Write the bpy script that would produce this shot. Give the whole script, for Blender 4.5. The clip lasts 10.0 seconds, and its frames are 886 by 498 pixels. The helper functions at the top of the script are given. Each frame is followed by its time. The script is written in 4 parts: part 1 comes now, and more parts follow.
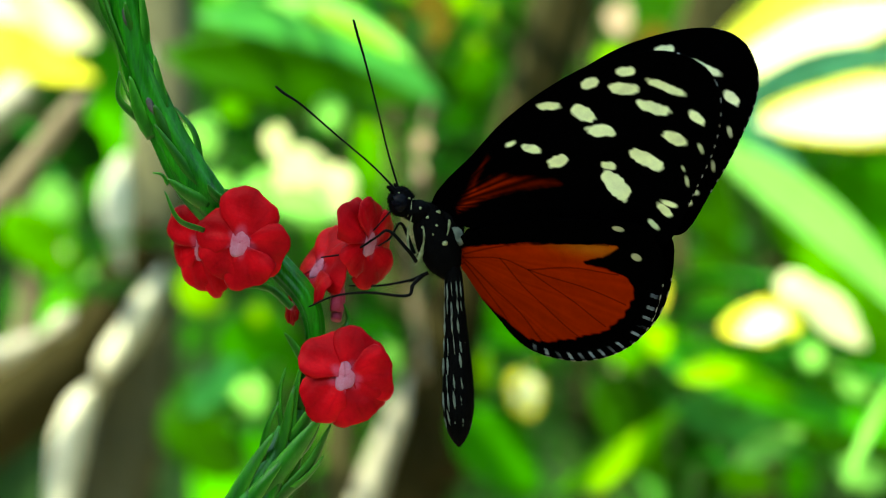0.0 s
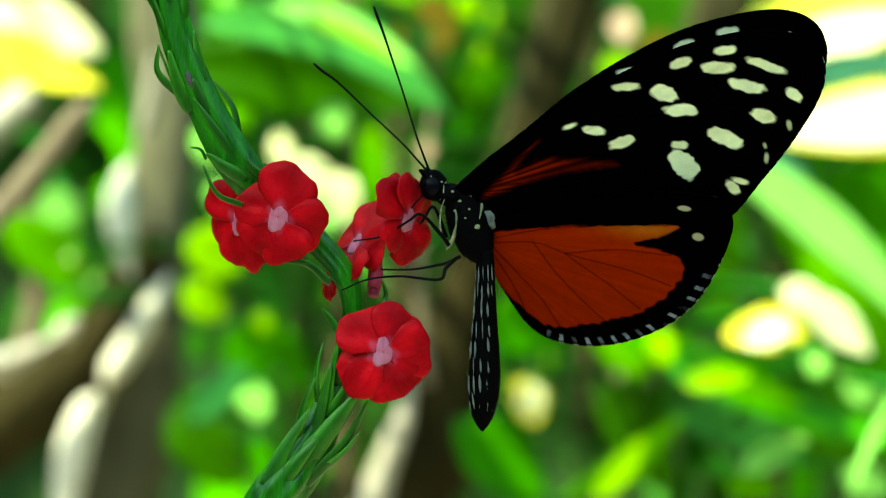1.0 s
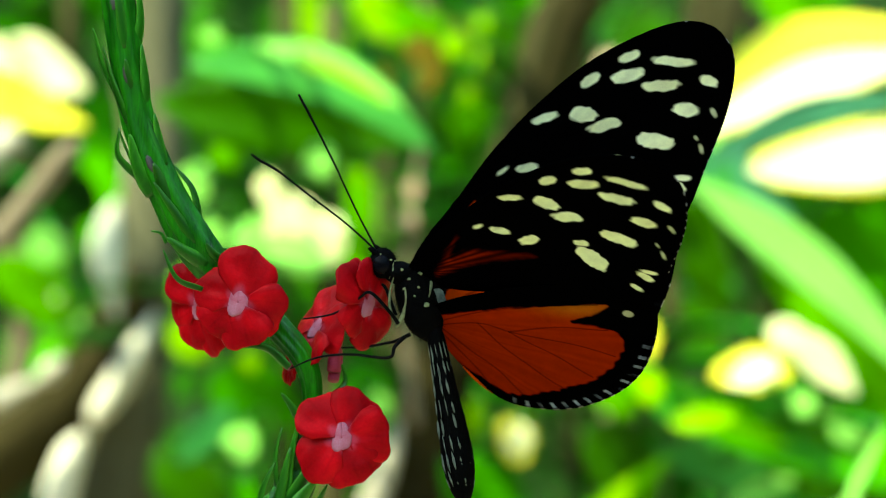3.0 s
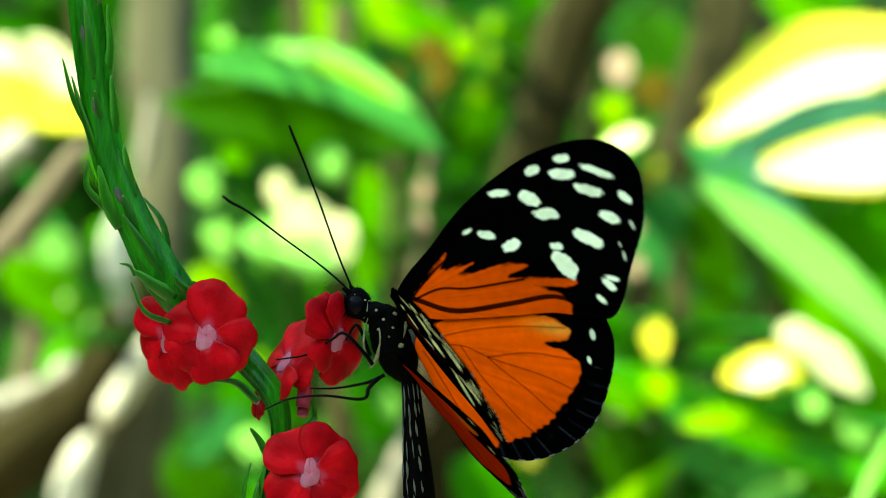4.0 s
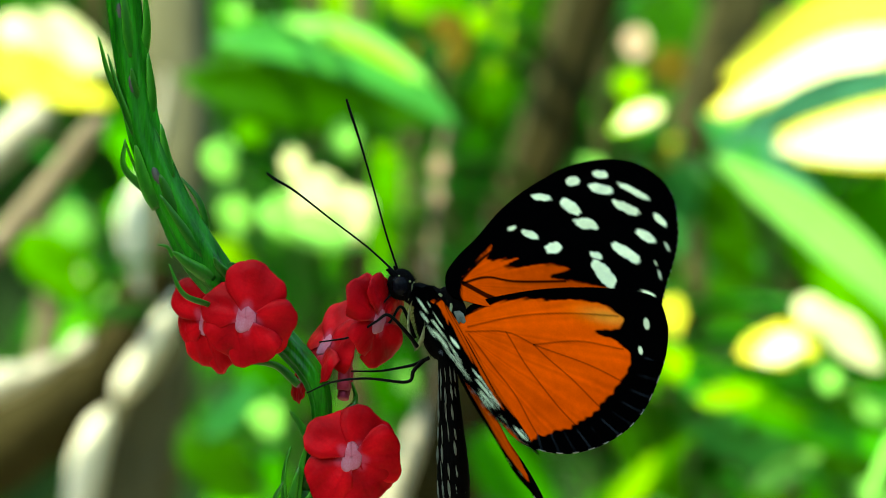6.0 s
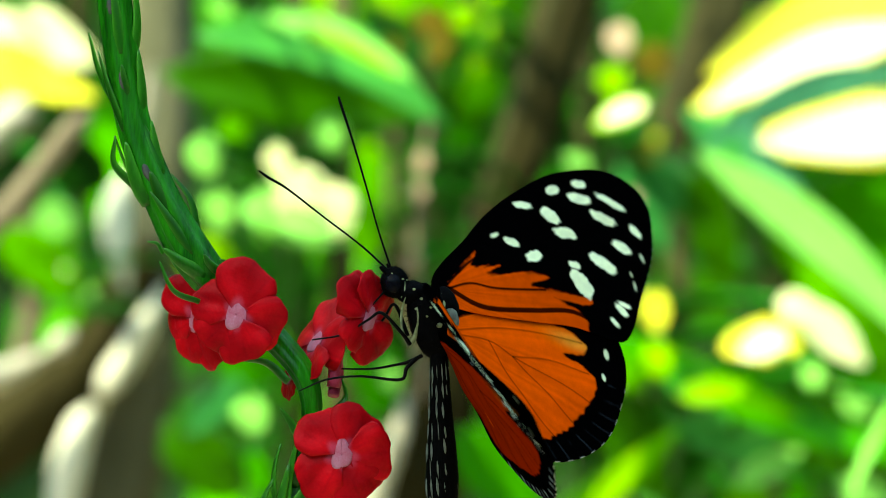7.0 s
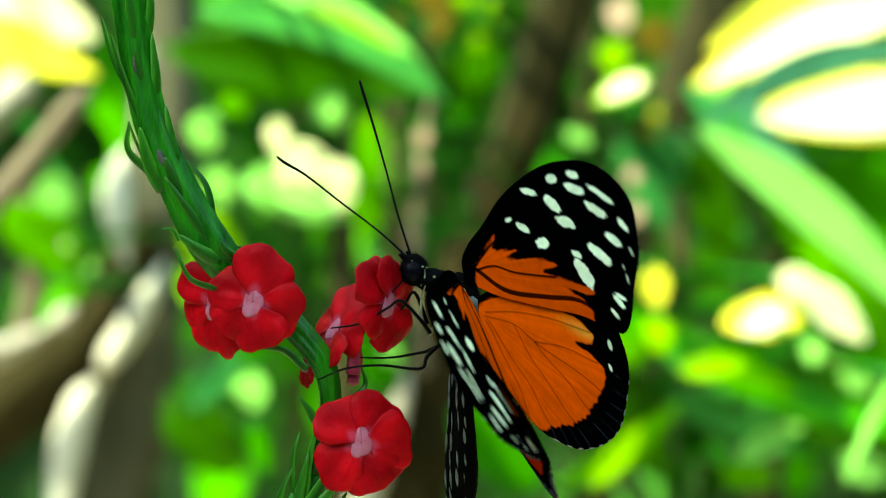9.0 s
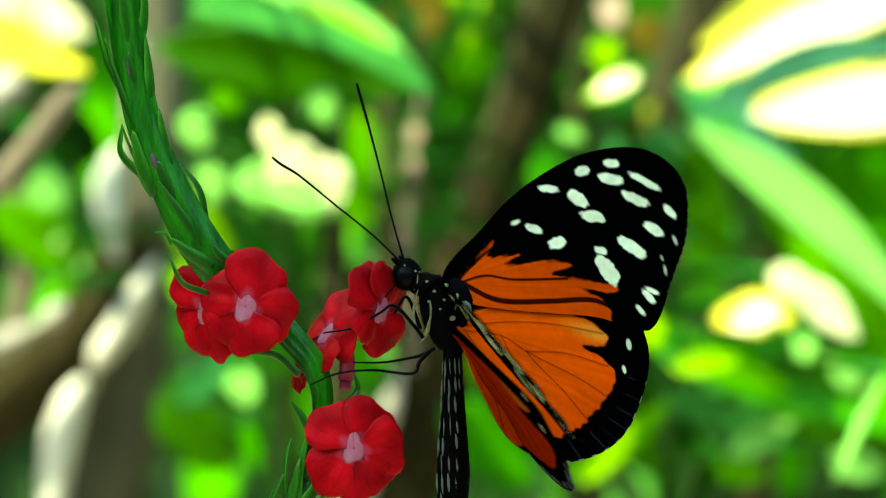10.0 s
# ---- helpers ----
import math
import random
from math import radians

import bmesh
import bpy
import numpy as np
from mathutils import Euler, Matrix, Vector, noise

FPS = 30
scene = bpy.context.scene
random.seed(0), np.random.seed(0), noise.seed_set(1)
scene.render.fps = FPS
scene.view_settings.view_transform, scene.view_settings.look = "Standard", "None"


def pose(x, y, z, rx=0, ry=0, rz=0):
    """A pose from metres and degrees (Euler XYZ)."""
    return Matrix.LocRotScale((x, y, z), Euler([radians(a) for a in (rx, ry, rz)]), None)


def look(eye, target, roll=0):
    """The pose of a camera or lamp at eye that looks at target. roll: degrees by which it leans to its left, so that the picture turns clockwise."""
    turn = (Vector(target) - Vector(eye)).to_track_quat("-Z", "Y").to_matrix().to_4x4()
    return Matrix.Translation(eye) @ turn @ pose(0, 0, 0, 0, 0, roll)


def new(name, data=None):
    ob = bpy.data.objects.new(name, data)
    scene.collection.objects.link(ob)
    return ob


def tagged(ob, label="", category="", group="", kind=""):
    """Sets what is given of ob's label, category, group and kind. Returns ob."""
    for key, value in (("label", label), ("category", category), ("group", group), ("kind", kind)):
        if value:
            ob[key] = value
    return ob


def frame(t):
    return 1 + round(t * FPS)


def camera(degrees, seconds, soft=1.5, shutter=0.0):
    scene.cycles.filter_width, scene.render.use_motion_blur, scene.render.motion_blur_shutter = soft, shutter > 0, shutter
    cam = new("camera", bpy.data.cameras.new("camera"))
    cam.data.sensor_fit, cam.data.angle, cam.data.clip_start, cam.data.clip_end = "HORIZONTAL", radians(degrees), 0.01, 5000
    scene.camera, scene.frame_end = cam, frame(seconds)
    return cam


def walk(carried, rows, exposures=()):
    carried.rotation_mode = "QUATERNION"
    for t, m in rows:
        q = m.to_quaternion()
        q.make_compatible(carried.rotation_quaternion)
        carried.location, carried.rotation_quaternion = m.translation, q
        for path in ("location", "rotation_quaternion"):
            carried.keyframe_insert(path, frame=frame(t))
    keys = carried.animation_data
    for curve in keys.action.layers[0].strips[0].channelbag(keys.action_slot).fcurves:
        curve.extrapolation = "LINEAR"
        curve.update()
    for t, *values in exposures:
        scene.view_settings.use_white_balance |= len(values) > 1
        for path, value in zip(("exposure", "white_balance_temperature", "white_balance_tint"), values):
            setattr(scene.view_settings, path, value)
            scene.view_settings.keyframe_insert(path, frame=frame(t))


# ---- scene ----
MM = 0.001
U = 0.07  # mm: the unit of the sketch plane through the flowers


def move(t, x, y, z, rx=0, ry=0, rz=0):
    """A row for walk(): seconds, millimetres and degrees."""
    return (t, pose(x * MM, y * MM, z * MM, rx, ry, rz))


# ---- camera: held in the hand, half a metre before the flowers ----
cam = camera(12.53, 10.0, soft=0.7)
cam.data.dof.use_dof = True
cam.data.dof.focus_distance = 0.503
cam.data.dof.aperture_fstop = 29.0
AIM = [
    (0, 0, 998.04),
    (0.5, -0.56, 998.32),
    (1, -0.56, 998.95),
    (1.5, 1.26, 1000.35),
    (2, 2.24, 1002.17),
    (2.5, 1.68, 1003.57),
    (4, -0.14, 1003.99),
    (4.5, -1.4, 1003.57),
    (5, -2.52, 1002.45),
    (6.5, -1.19, 1000.63),
    (7, -0.07, 1000.42),
    (7.5, 0, 1000),
    (8, -0.98, 999.02),
    (8.5, -1.61, 997.9),
    (9, -0.14, 997.41),
    (9.5, 0.84, 997.2),
    (10, 0.91, 996.99),
]
walk(cam, [(t, look((0, -0.5, 1), (x * MM, 0, z * MM))) for t, x, z in AIM], exposures=[(0.0, 2.47, 7600, -16), (10.0, 2.47, 7600, -16)])

# ---- light ----
SUN = Vector((-0.5, -0.38, 0.78)).normalized()
world = bpy.data.worlds.new("world")
scene.world = world
world.use_nodes = True
sky = world.node_tree.nodes.new("ShaderNodeTexSky")
sky.sky_type, sky.sun_disc = "NISHITA", False
sky.sun_elevation = math.asin(SUN.z)
sky.sun_rotation = math.atan2(SUN.x, SUN.y)
ground_sky = world.node_tree.nodes["Background"]
ground_sky.inputs["Strength"].default_value = 0.15
world.node_tree.links.new(sky.outputs[0], ground_sky.inputs["Color"])
sun = new("sun", bpy.data.lights.new("sun", "SUN"))
sun.data.energy, sun.data.angle, sun.data.color = 2.2, radians(0.5), (1.0, 0.95, 0.86)
sun.matrix_world = look(SUN * 5 + Vector((0, 1, 1)), (0, 1, 1))


# ---- materials ----
def shader(name, color, second=None, rough=0.5, scale=60.0, bump=0.0, bump_scale=400.0, translucent=0.0, sheen=0.0, spec=0.5, per_object=0.0,
           per_island=0.0, attribute="", stretch=(1, 1, 1)):
    """A surface with two scales of colour variation, fine relief and, for leaves and petals, light passing through."""
    m = bpy.data.materials.new(name)
    m.use_nodes = True
    nt = m.node_tree
    n, l = nt.nodes, nt.links
    bsdf, outp = n["Principled BSDF"], n["Material Output"]
    tc = n.new("ShaderNodeTexCoord")
    mp = n.new("ShaderNodeMapping")
    mp.inputs["Scale"].default_value = stretch
    l.new(tc.outputs["Object"], mp.inputs["Vector"])
    big, fine = n.new("ShaderNodeTexNoise"), n.new("ShaderNodeTexNoise")
    big.inputs["Scale"].default_value, big.inputs["Detail"].default_value = scale, 4
    fine.inputs["Scale"].default_value, fine.inputs["Detail"].default_value = scale * 9, 3
    for node in (big, fine):
        l.new(mp.outputs[0], node.inputs["Vector"])
    ramp = n.new("ShaderNodeValToRGB")
    ramp.color_ramp.elements[0].position, ramp.color_ramp.elements[1].position = 0.35, 0.68
    second = second or tuple(c * 0.6 for c in color)
    ramp.color_ramp.elements[0].color = (*second, 1)
    ramp.color_ramp.elements[1].color = (*color, 1)
    mixf = n.new("ShaderNodeMath")
    mixf.operation = "MULTIPLY_ADD"
    mixf.inputs[1].default_value = 0.3
    l.new(fine.outputs["Fac"], mixf.inputs[0])
    sub = n.new("ShaderNodeMath")
    sub.operation = "MULTIPLY"
    sub.inputs[1].default_value = 0.7
    l.new(big.outputs["Fac"], sub.inputs[0])
    l.new(sub.outputs[0], mixf.inputs[2])
    l.new(mixf.outputs[0], ramp.inputs["Fac"])
    col = ramp.outputs["Color"]
    if attribute:
        at = n.new("ShaderNodeAttribute")
        at.attribute_name = attribute
        mx = n.new("ShaderNodeMix")
        mx.data_type, mx.blend_type = "RGBA", "MULTIPLY"
        mx.inputs["Factor"].default_value = 1.0
        l.new(at.outputs["Color"], mx.inputs[6])
        l.new(col, mx.inputs[7])
        col = mx.outputs[2]
    if per_object or per_island:
        src = n.new("ShaderNodeObjectInfo").outputs["Random"] if per_object else n.new("ShaderNodeNewGeometry").outputs["Random Per Island"]
        hs = n.new("ShaderNodeHueSaturation")
        mr = n.new("ShaderNodeMapRange")
        a = per_object or per_island
        mr.inputs["To Min"].default_value, mr.inputs["To Max"].default_value = 1 - a, 1 + a
        l.new(src, mr.inputs["Value"])
        l.new(mr.outputs[0], hs.inputs["Value"])
        l.new(col, hs.inputs["Color"])
        col = hs.outputs[0]
    l.new(col, bsdf.inputs["Base Color"])
    bsdf.inputs["Roughness"].default_value = rough
    bsdf.inputs["Specular IOR Level"].default_value = spec
    if sheen:
        bsdf.inputs["Sheen Weight"].default_value = sheen
    if bump:
        b = n.new("ShaderNodeBump")
        b.inputs["Strength"].default_value = bump
        b.inputs["Distance"].default_value = 0.3 / bump_scale
        tex = n.new("ShaderNodeTexNoise")
        tex.inputs["Scale"].default_value, tex.inputs["Detail"].default_value = bump_scale, 4
        l.new(mp.outputs[0], tex.inputs["Vector"])
        l.new(tex.outputs["Fac"], b.inputs["Height"])
        l.new(b.outputs[0], bsdf.inputs["Normal"])
    if translucent:
        tr = n.new("ShaderNodeBsdfTranslucent")
        l.new(col, tr.inputs["Color"])
        mix = n.new("ShaderNodeMixShader")
        mix.inputs["Fac"].default_value = translucent
        l.new(bsdf.outputs[0], mix.inputs[1])
        l.new(tr.outputs[0], mix.inputs[2])
        l.new(mix.outputs[0], outp.inputs["Surface"])
    return m


M_WING = shader("wing_scales", (1, 1, 1), (0.8, 0.8, 0.8), rough=0.75, scale=500, bump=0.25, bump_scale=6000, translucent=0.1, sheen=0.0, spec=0.0, attribute="pigment")
M_BODY = shader("body_hair", (0.0018, 0.0018, 0.002), (0.0008, 0.0008, 0.001), rough=0.7, scale=900, bump=0.6, bump_scale=5000, spec=0.015)
M_CREAM = shader("cream_scales", (0.26, 0.30, 0.15), (0.07, 0.085, 0.04), rough=0.8, scale=1500, bump=0.3, bump_scale=6000)
M_BAND = shader("grey_bands", (0.13, 0.16, 0.13), (0.035, 0.046, 0.04), rough=0.8, scale=1500, bump=0.3, bump_scale=6000)
M_EYE = shader("compound_eye", (0.004, 0.004, 0.006), (0.0015, 0.0015, 0.003), rough=0.22, scale=3000, bump=0.15, bump_scale=9000, spec=0.04)
M_LEG = shader("leg_shell", (0.002, 0.002, 0.002), rough=0.4, scale=1500, bump=0.2, bump_scale=5000, spec=0.04)
M_PETAL = shader("red_petal", (1, 1, 1), (0.7, 0.62, 0.62), rough=0.42, scale=300, bump=0.5, bump_scale=800, translucent=0.25, spec=0.06, per_object=0.12, attribute="pigment")
M_TUBE = shader("pink_tube", (0.5, 0.05, 0.13), (0.33, 0.015, 0.05), rough=0.55, scale=500, bump=0.3, bump_scale=1500, translucent=0.25, spec=0.3)
M_THROAT = shader("pale_throat", (0.52, 0.20, 0.30), (0.46, 0.07, 0.13), rough=0.6, scale=700, bump=0.3, bump_scale=2500, translucent=0.25)
M_STEM = shader("green_stem", (0.030, 0.23, 0.008), (0.003, 0.045, 0.002), rough=0.3, scale=520, bump=0.6, bump_scale=700, translucent=0.1, spec=0.2, stretch=(1, 1, 0.1))
M_BRACT = shader("green_bract", (1, 1, 1), (0.5, 0.55, 0.5), rough=0.34, scale=420, bump=0.4, bump_scale=1200, translucent=0.15, spec=0.25, per_object=0.3, stretch=(1, 1, 0.3), attribute="pigment")
M_BUD = shader("purple_bud", (0.06, 0.045, 0.04), (0.012, 0.02, 0.01), rough=0.6, scale=700, bump=0.4, bump_scale=1800)
M_BARK = shader("bark", (0.155, 0.15, 0.085), (0.06, 0.058, 0.028), spec=0.1, rough=0.85, scale=14, bump=0.8, bump_scale=60, stretch=(1, 1, 0.35))
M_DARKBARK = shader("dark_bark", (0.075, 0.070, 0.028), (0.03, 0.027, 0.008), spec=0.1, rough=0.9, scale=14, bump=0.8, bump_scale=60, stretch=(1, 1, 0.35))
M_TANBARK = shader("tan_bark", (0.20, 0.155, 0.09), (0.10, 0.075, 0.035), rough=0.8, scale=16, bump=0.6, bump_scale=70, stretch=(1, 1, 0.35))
# bark with direct sun already in its colour, for the bright patches
M_SUNPATCH = shader("sun_patch_bark", (0.78, 0.75, 0.58), (0.58, 0.55, 0.40), rough=0.8, scale=16, bump=0.5, bump_scale=70, stretch=(1, 1, 0.35))
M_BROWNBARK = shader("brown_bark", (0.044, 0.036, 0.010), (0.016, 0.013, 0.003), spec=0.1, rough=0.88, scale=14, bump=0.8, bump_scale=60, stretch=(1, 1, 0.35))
# pale bark, some of it standing for sunlight on darker limbs
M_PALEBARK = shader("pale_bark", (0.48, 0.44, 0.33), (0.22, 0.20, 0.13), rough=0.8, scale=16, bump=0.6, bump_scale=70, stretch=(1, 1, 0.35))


def leaf_stuff(name, c, tr=0.3, rough=0.45, dark=0.6):
    return shader(name, c, tuple(v * dark for v in c), rough=rough, scale=22, bump=0.3, bump_scale=110, translucent=tr, per_object=0.08, spec=0.1)


# sunlit and shaded leaves are told apart by colour as well as tilt
LEAF = {
    "dark": leaf_stuff("dark_leaf", (0.045, 0.19, 0.001)),
    "deep": leaf_stuff("deep_leaf", (0.01, 0.06, 0.002)),
    "mid": leaf_stuff("green_leaf", (0.06, 0.36, 0.002)),
    "bright": leaf_stuff("fresh_leaf", (0.17, 0.62, 0.003)),
    "lime": leaf_stuff("lime_leaf", (0.36, 0.76, 0.01)),
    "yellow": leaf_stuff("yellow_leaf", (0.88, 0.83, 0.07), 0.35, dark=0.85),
    # near-white leaf colour, used for burnt-out highlights and spots of light
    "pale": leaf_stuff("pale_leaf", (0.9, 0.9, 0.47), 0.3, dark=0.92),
    "mint": leaf_stuff("mint_leaf", (0.34, 0.80, 0.14), 0.3, dark=0.75),
    "teal": leaf_stuff("teal_leaf", (0.07, 0.36, 0.07), 0.25),
    "jade": leaf_stuff("jade_leaf", (0.075, 0.36, 0.05), 0.25),
    "bluish": leaf_stuff("bluish_leaf", (0.11, 0.38, 0.19), 0.25),
    "tan": leaf_stuff("tan_leaf", (0.55, 0.40, 0.27), 0.3, dark=0.85),
    "rust": leaf_stuff("rust_leaf", (0.22, 0.16, 0.012), 0.3),
}
M_HEDGE = shader("hedge_leaves", (0.085, 0.42, 0.001), (0.012, 0.085, 0.0003), rough=0.55, spec=0.15, scale=4, bump=0.2, bump_scale=100, translucent=0.25, per_island=0.7)
# unseen ground, made pale so it bounces light onto downward faces
M_SOIL = shader("bounce_ground", (0.42, 0.36, 0.24), (0.28, 0.23, 0.15), rough=0.95, scale=6, bump=0.8, bump_scale=40)
M_FAR = shader("far_foliage", (0.022, 0.10, 0.001), (0.004, 0.02, 0.0005), rough=0.9, scale=7, bump=0.5, bump_scale=20)


# ---- mesh helpers ----
def mesh_of(name, verts, faces, material, smooth=True):
    me = bpy.data.meshes.new(name)
    me.from_pydata([tuple(v) for v in verts], [], faces)
    me.validate()
    me.materials.append(material)
    if smooth:
        me.shade_smooth()
    return me


def part(name, me, parent, label="", m=None):
    ob = new(name, me)
    ob.parent = parent
    if m is not None:
        ob.matrix_basis = m
    return tagged(ob, label)


def slab(name, grid, thick, material):
    """A sheet from a grid of points (rows, columns, 3), given a thickness and closed round its rim."""
    g = np.asarray(grid, float)
    a, b = g.shape[:2]
    du, dv = np.gradient(g, axis=0), np.gradient(g, axis=1)
    nrm = np.cross(du, dv)
    nrm /= np.linalg.norm(nrm, axis=2, keepdims=True) + 1e-12
    top, low = (g + nrm * thick / 2).reshape(-1, 3), (g - nrm * thick / 2).reshape(-1, 3)
    n = a * b
    faces = []
    for i in range(a - 1):
        for j in range(b - 1):
            p = i * b + j
            faces.append((p, p + b, p + b + 1, p + 1))
            faces.append((n + p, n + p + 1, n + p + b + 1, n + p + b))
    rim = [i * b for i in range(a)] + [(a - 1) * b + j for j in range(1, b)] + [i * b + b - 1 for i in range(a - 2, -1, -1)] + [j for j in range(b - 2, 0, -1)]
    for p, q in zip(rim, rim[1:] + rim[:1]):
        faces.append((p, n + p, n + q, q))
    return mesh_of(name, np.vstack((top, low)), faces, material)


def spline(points, count):
    """A smooth curve through the given rows of numbers."""
    p = np.asarray(points, float)
    p = np.vstack((2 * p[0] - p[1], p, 2 * p[-1] - p[-2]))
    out = []
    for s in np.linspace(0, len(p) - 3 - 1e-9, count):
        i, f = int(s), s - int(s)
        a, b, c, d = p[i:i + 4]
        out.append(0.5 * (2 * b + (c - a) * f + (2 * a - 5 * b + 4 * c - d) * f * f + (3 * b - a - 3 * c + d) * f ** 3))
    return np.array(out)


def closed(points, count):
    p = np.asarray(points, float)
    k = len(p)
    out = []
    for s in np.linspace(0, k, count, endpoint=False):
        i, f = int(s), s - int(s)
        a, b, c, d = (p[(i + e) % k] for e in (-1, 0, 1, 2))
        out.append(0.5 * (2 * b + (c - a) * f + (2 * a - 5 * b + 4 * c - d) * f * f + (3 * b - a - 3 * c + d) * f ** 3))
    return np.array(out)


def tube(name, rows, material, around=14, steps=40, ridges=0, ridge=0.0, rough=0.0, seed=0):
    """A tapering limb along x, y, z, radius rows, closed at both ends."""
    c = spline(rows, steps)
    rng = np.random.RandomState(seed)
    verts, faces = [], []
    side = np.array((0.0, 1.0, 0.0))
    for i in range(steps):
        d = c[min(i + 1, steps - 1), :3] - c[max(i - 1, 0), :3]
        d /= np.linalg.norm(d) + 1e-12
        s = side - d * side.dot(d)
        s /= np.linalg.norm(s) + 1e-12
        w = np.cross(d, s)
        for j in range(around):
            a = 2 * math.pi * j / around
            r = c[i, 3] * (1 + ridge * math.cos(ridges * a) + rough * rng.uniform(-1, 1))
            verts.append(c[i, :3] + r * (math.cos(a) * s + math.sin(a) * w))
    for i in range(steps - 1):
        for j in range(around):
            k = (j + 1) % around
            faces.append((i * around + j, i * around + k, (i + 1) * around + k, (i + 1) * around + j))
    faces.append(tuple(range(around - 1, -1, -1)))
    faces.append(tuple((steps - 1) * around + j for j in range(around)))
    return mesh_of(name, verts, faces, material)


def ellipsoid(name, radii, material, bumps=0.0, seed=0, seg=20, rings=14):
    rng = np.random.RandomState(seed)
    bm = bmesh.new()
    bmesh.ops.create_uvsphere(bm, u_segments=seg, v_segments=rings, radius=1)
    for v in bm.verts:
        f = 1 + bumps * rng.uniform(-1, 1)
        v.co = Vector((v.co.x * radii[0] * f, v.co.y * radii[1] * f, v.co.z * radii[2] * f))
    me = bpy.data.meshes.new(name)
    bm.to_mesh(me)
    bm.free()
    me.materials.append(material)
    me.shade_smooth()
    return me


def leaf_mesh(name, length, width, material, droop=0.2, fold=0.25, wave=0.0, rows=16, cols=8, blunt=0.8, seed=0, thick=None, bend=0.0):
    """A leaf along +Z from its stalk, its face towards -Y, drooping back, folded along the midrib."""
    rng = np.random.RandomState(seed)
    ph = rng.uniform(0, 6.28, 2)
    grid = np.zeros((rows, cols + 1, 3))
    for i in range(rows):
        t = i / (rows - 1)
        w = width / 2 * max(0.02, math.sin(math.pi * min(1, t * 0.985 + 0.008)) ** blunt * (1.15 - 0.35 * t))
        for j in range(cols + 1):
            s = 2 * j / cols - 1
            x = s * w + bend * length * math.sin(math.pi * t)
            y = droop * length * t * t - fold * abs(s) * w + wave * w * math.sin(9 * t + ph[0] + 2 * s) * abs(s)
            z = length * (t - 0.25 * droop * t * t)
            grid[i, j] = (x, y, z)
    return slab(name, grid, thick or max(0.0002, length * 0.006), material)


# ---- ground and distance ----
def plain_grid(name, x0, x1, y0, y1, n, material, amp, upright=False):
    verts, faces = [], []
    for i in range(n + 1):
        for j in range(n + 1):
            a, b = x0 + (x1 - x0) * i / n, y0 + (y1 - y0) * j / n
            h = amp * noise.noise(Vector((a * 3, b * 3, 1.0)))
            verts.append((a, 3.6 + h, b) if upright else (a, b, h - amp))
    for i in range(n):
        for j in range(n):
            p = i * (n + 1) + j
            faces.append((p, p + n + 1, p + n + 2, p + 1))
    return mesh_of(name, verts, faces, material)


ground = tagged(new("ground", plain_grid("ground", -40, 40, -40, 40, 60, M_SOIL, 0.02)), "unseen garden ground, made pale to bounce light upwards", "ground", kind="structure")
backdrop = tagged(new("backdrop", plain_grid("backdrop", -6, 6, -0.2, 4.2, 40, M_FAR, 0.25, True)), "dense dark green foliage far behind", "foliage", kind="structure")


def away(u, v, d):
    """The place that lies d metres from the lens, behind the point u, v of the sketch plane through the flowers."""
    k = d / 0.5 * U * MM
    return Vector(((u - 784) * k, d - 0.5, 1 - (v - 441) * k))


def hedge():
    rng = random.Random(11)
    verts, faces = [], []
    for _ in range(5200):
        c = Vector((rng.uniform(-2.6, 2.6), rng.uniform(2.1, 3.3), rng.uniform(0.02, 2.6)))
        length, w = rng.uniform(0.05, 0.12), rng.uniform(0.02, 0.045)
        q = Euler((rng.gauss(0.3, 0.8), rng.gauss(0, 0.8), rng.uniform(0, 6.28))).to_matrix()
        base = len(verts)
        for t, s in ((0, 0.1), (0.3, 0.9), (0.65, 0.8), (1, 0.06)):
            for e, up in ((-1, 0.12), (0, 0), (1, 0.12)):
                verts.append(c + q @ Vector((e * s * w, up * w - 0.3 * length * t * t, length * t)))
        for i in range(3):
            for j in range(2):
                p = base + i * 3 + j
                faces.append((p, p + 3, p + 4, p + 1))
    ob = new("hedge_foliage", mesh_of("hedge_foliage", verts, faces, M_HEDGE))
    return tagged(ob, "dense mass of mixed green leaves in the background", "foliage", kind="stuff")


hedge()


def screen(name, points, n=30):
    """A dense green planting, unseen, added at the sides and behind to cut low sky light."""
    verts, faces = [], []
    for i in range(n + 1):
        s = i / n * (len(points) - 1)
        k = min(int(s), len(points) - 2)
        x, y = (points[k][e] + (points[k + 1][e] - points[k][e]) * (s - k) for e in (0, 1))
        for j in range(13):
            z = -0.1 + (1.9 + 0.9 * min(1, max(0, (y + 2.5) / 3))) * j / 12
            h = 0.2 * noise.noise(Vector((x * 2.5, y * 2.5, z * 2.5)))
            verts.append((x + h, y + h, z + (h if j == 12 else 0)))
    for i in range(n):
        for j in range(12):
            p = i * 13 + j
            faces.append((p, p + 13, p + 14, p + 1))
    return tagged(new(name, mesh_of(name, verts, faces, M_FAR)), "unseen dark green planting, added to hold back low sky light", "foliage", kind="structure")


screen("wall_unseen_screen", [(-5.8, 3.7), (-3.0, 1.5), (-2.4, -1.0), (-1.6, -2.6), (0, -3.0), (1.6, -2.6), (2.4, -1.0), (3.0, 1.5), (5.8, 3.7)], 60)


# ---- trees ----
def limb_rows(pts, d, extra=()):
    """Rows of a limb from sketch points u, v, width at the distance d."""
    k = d / 0.5 * U * MM
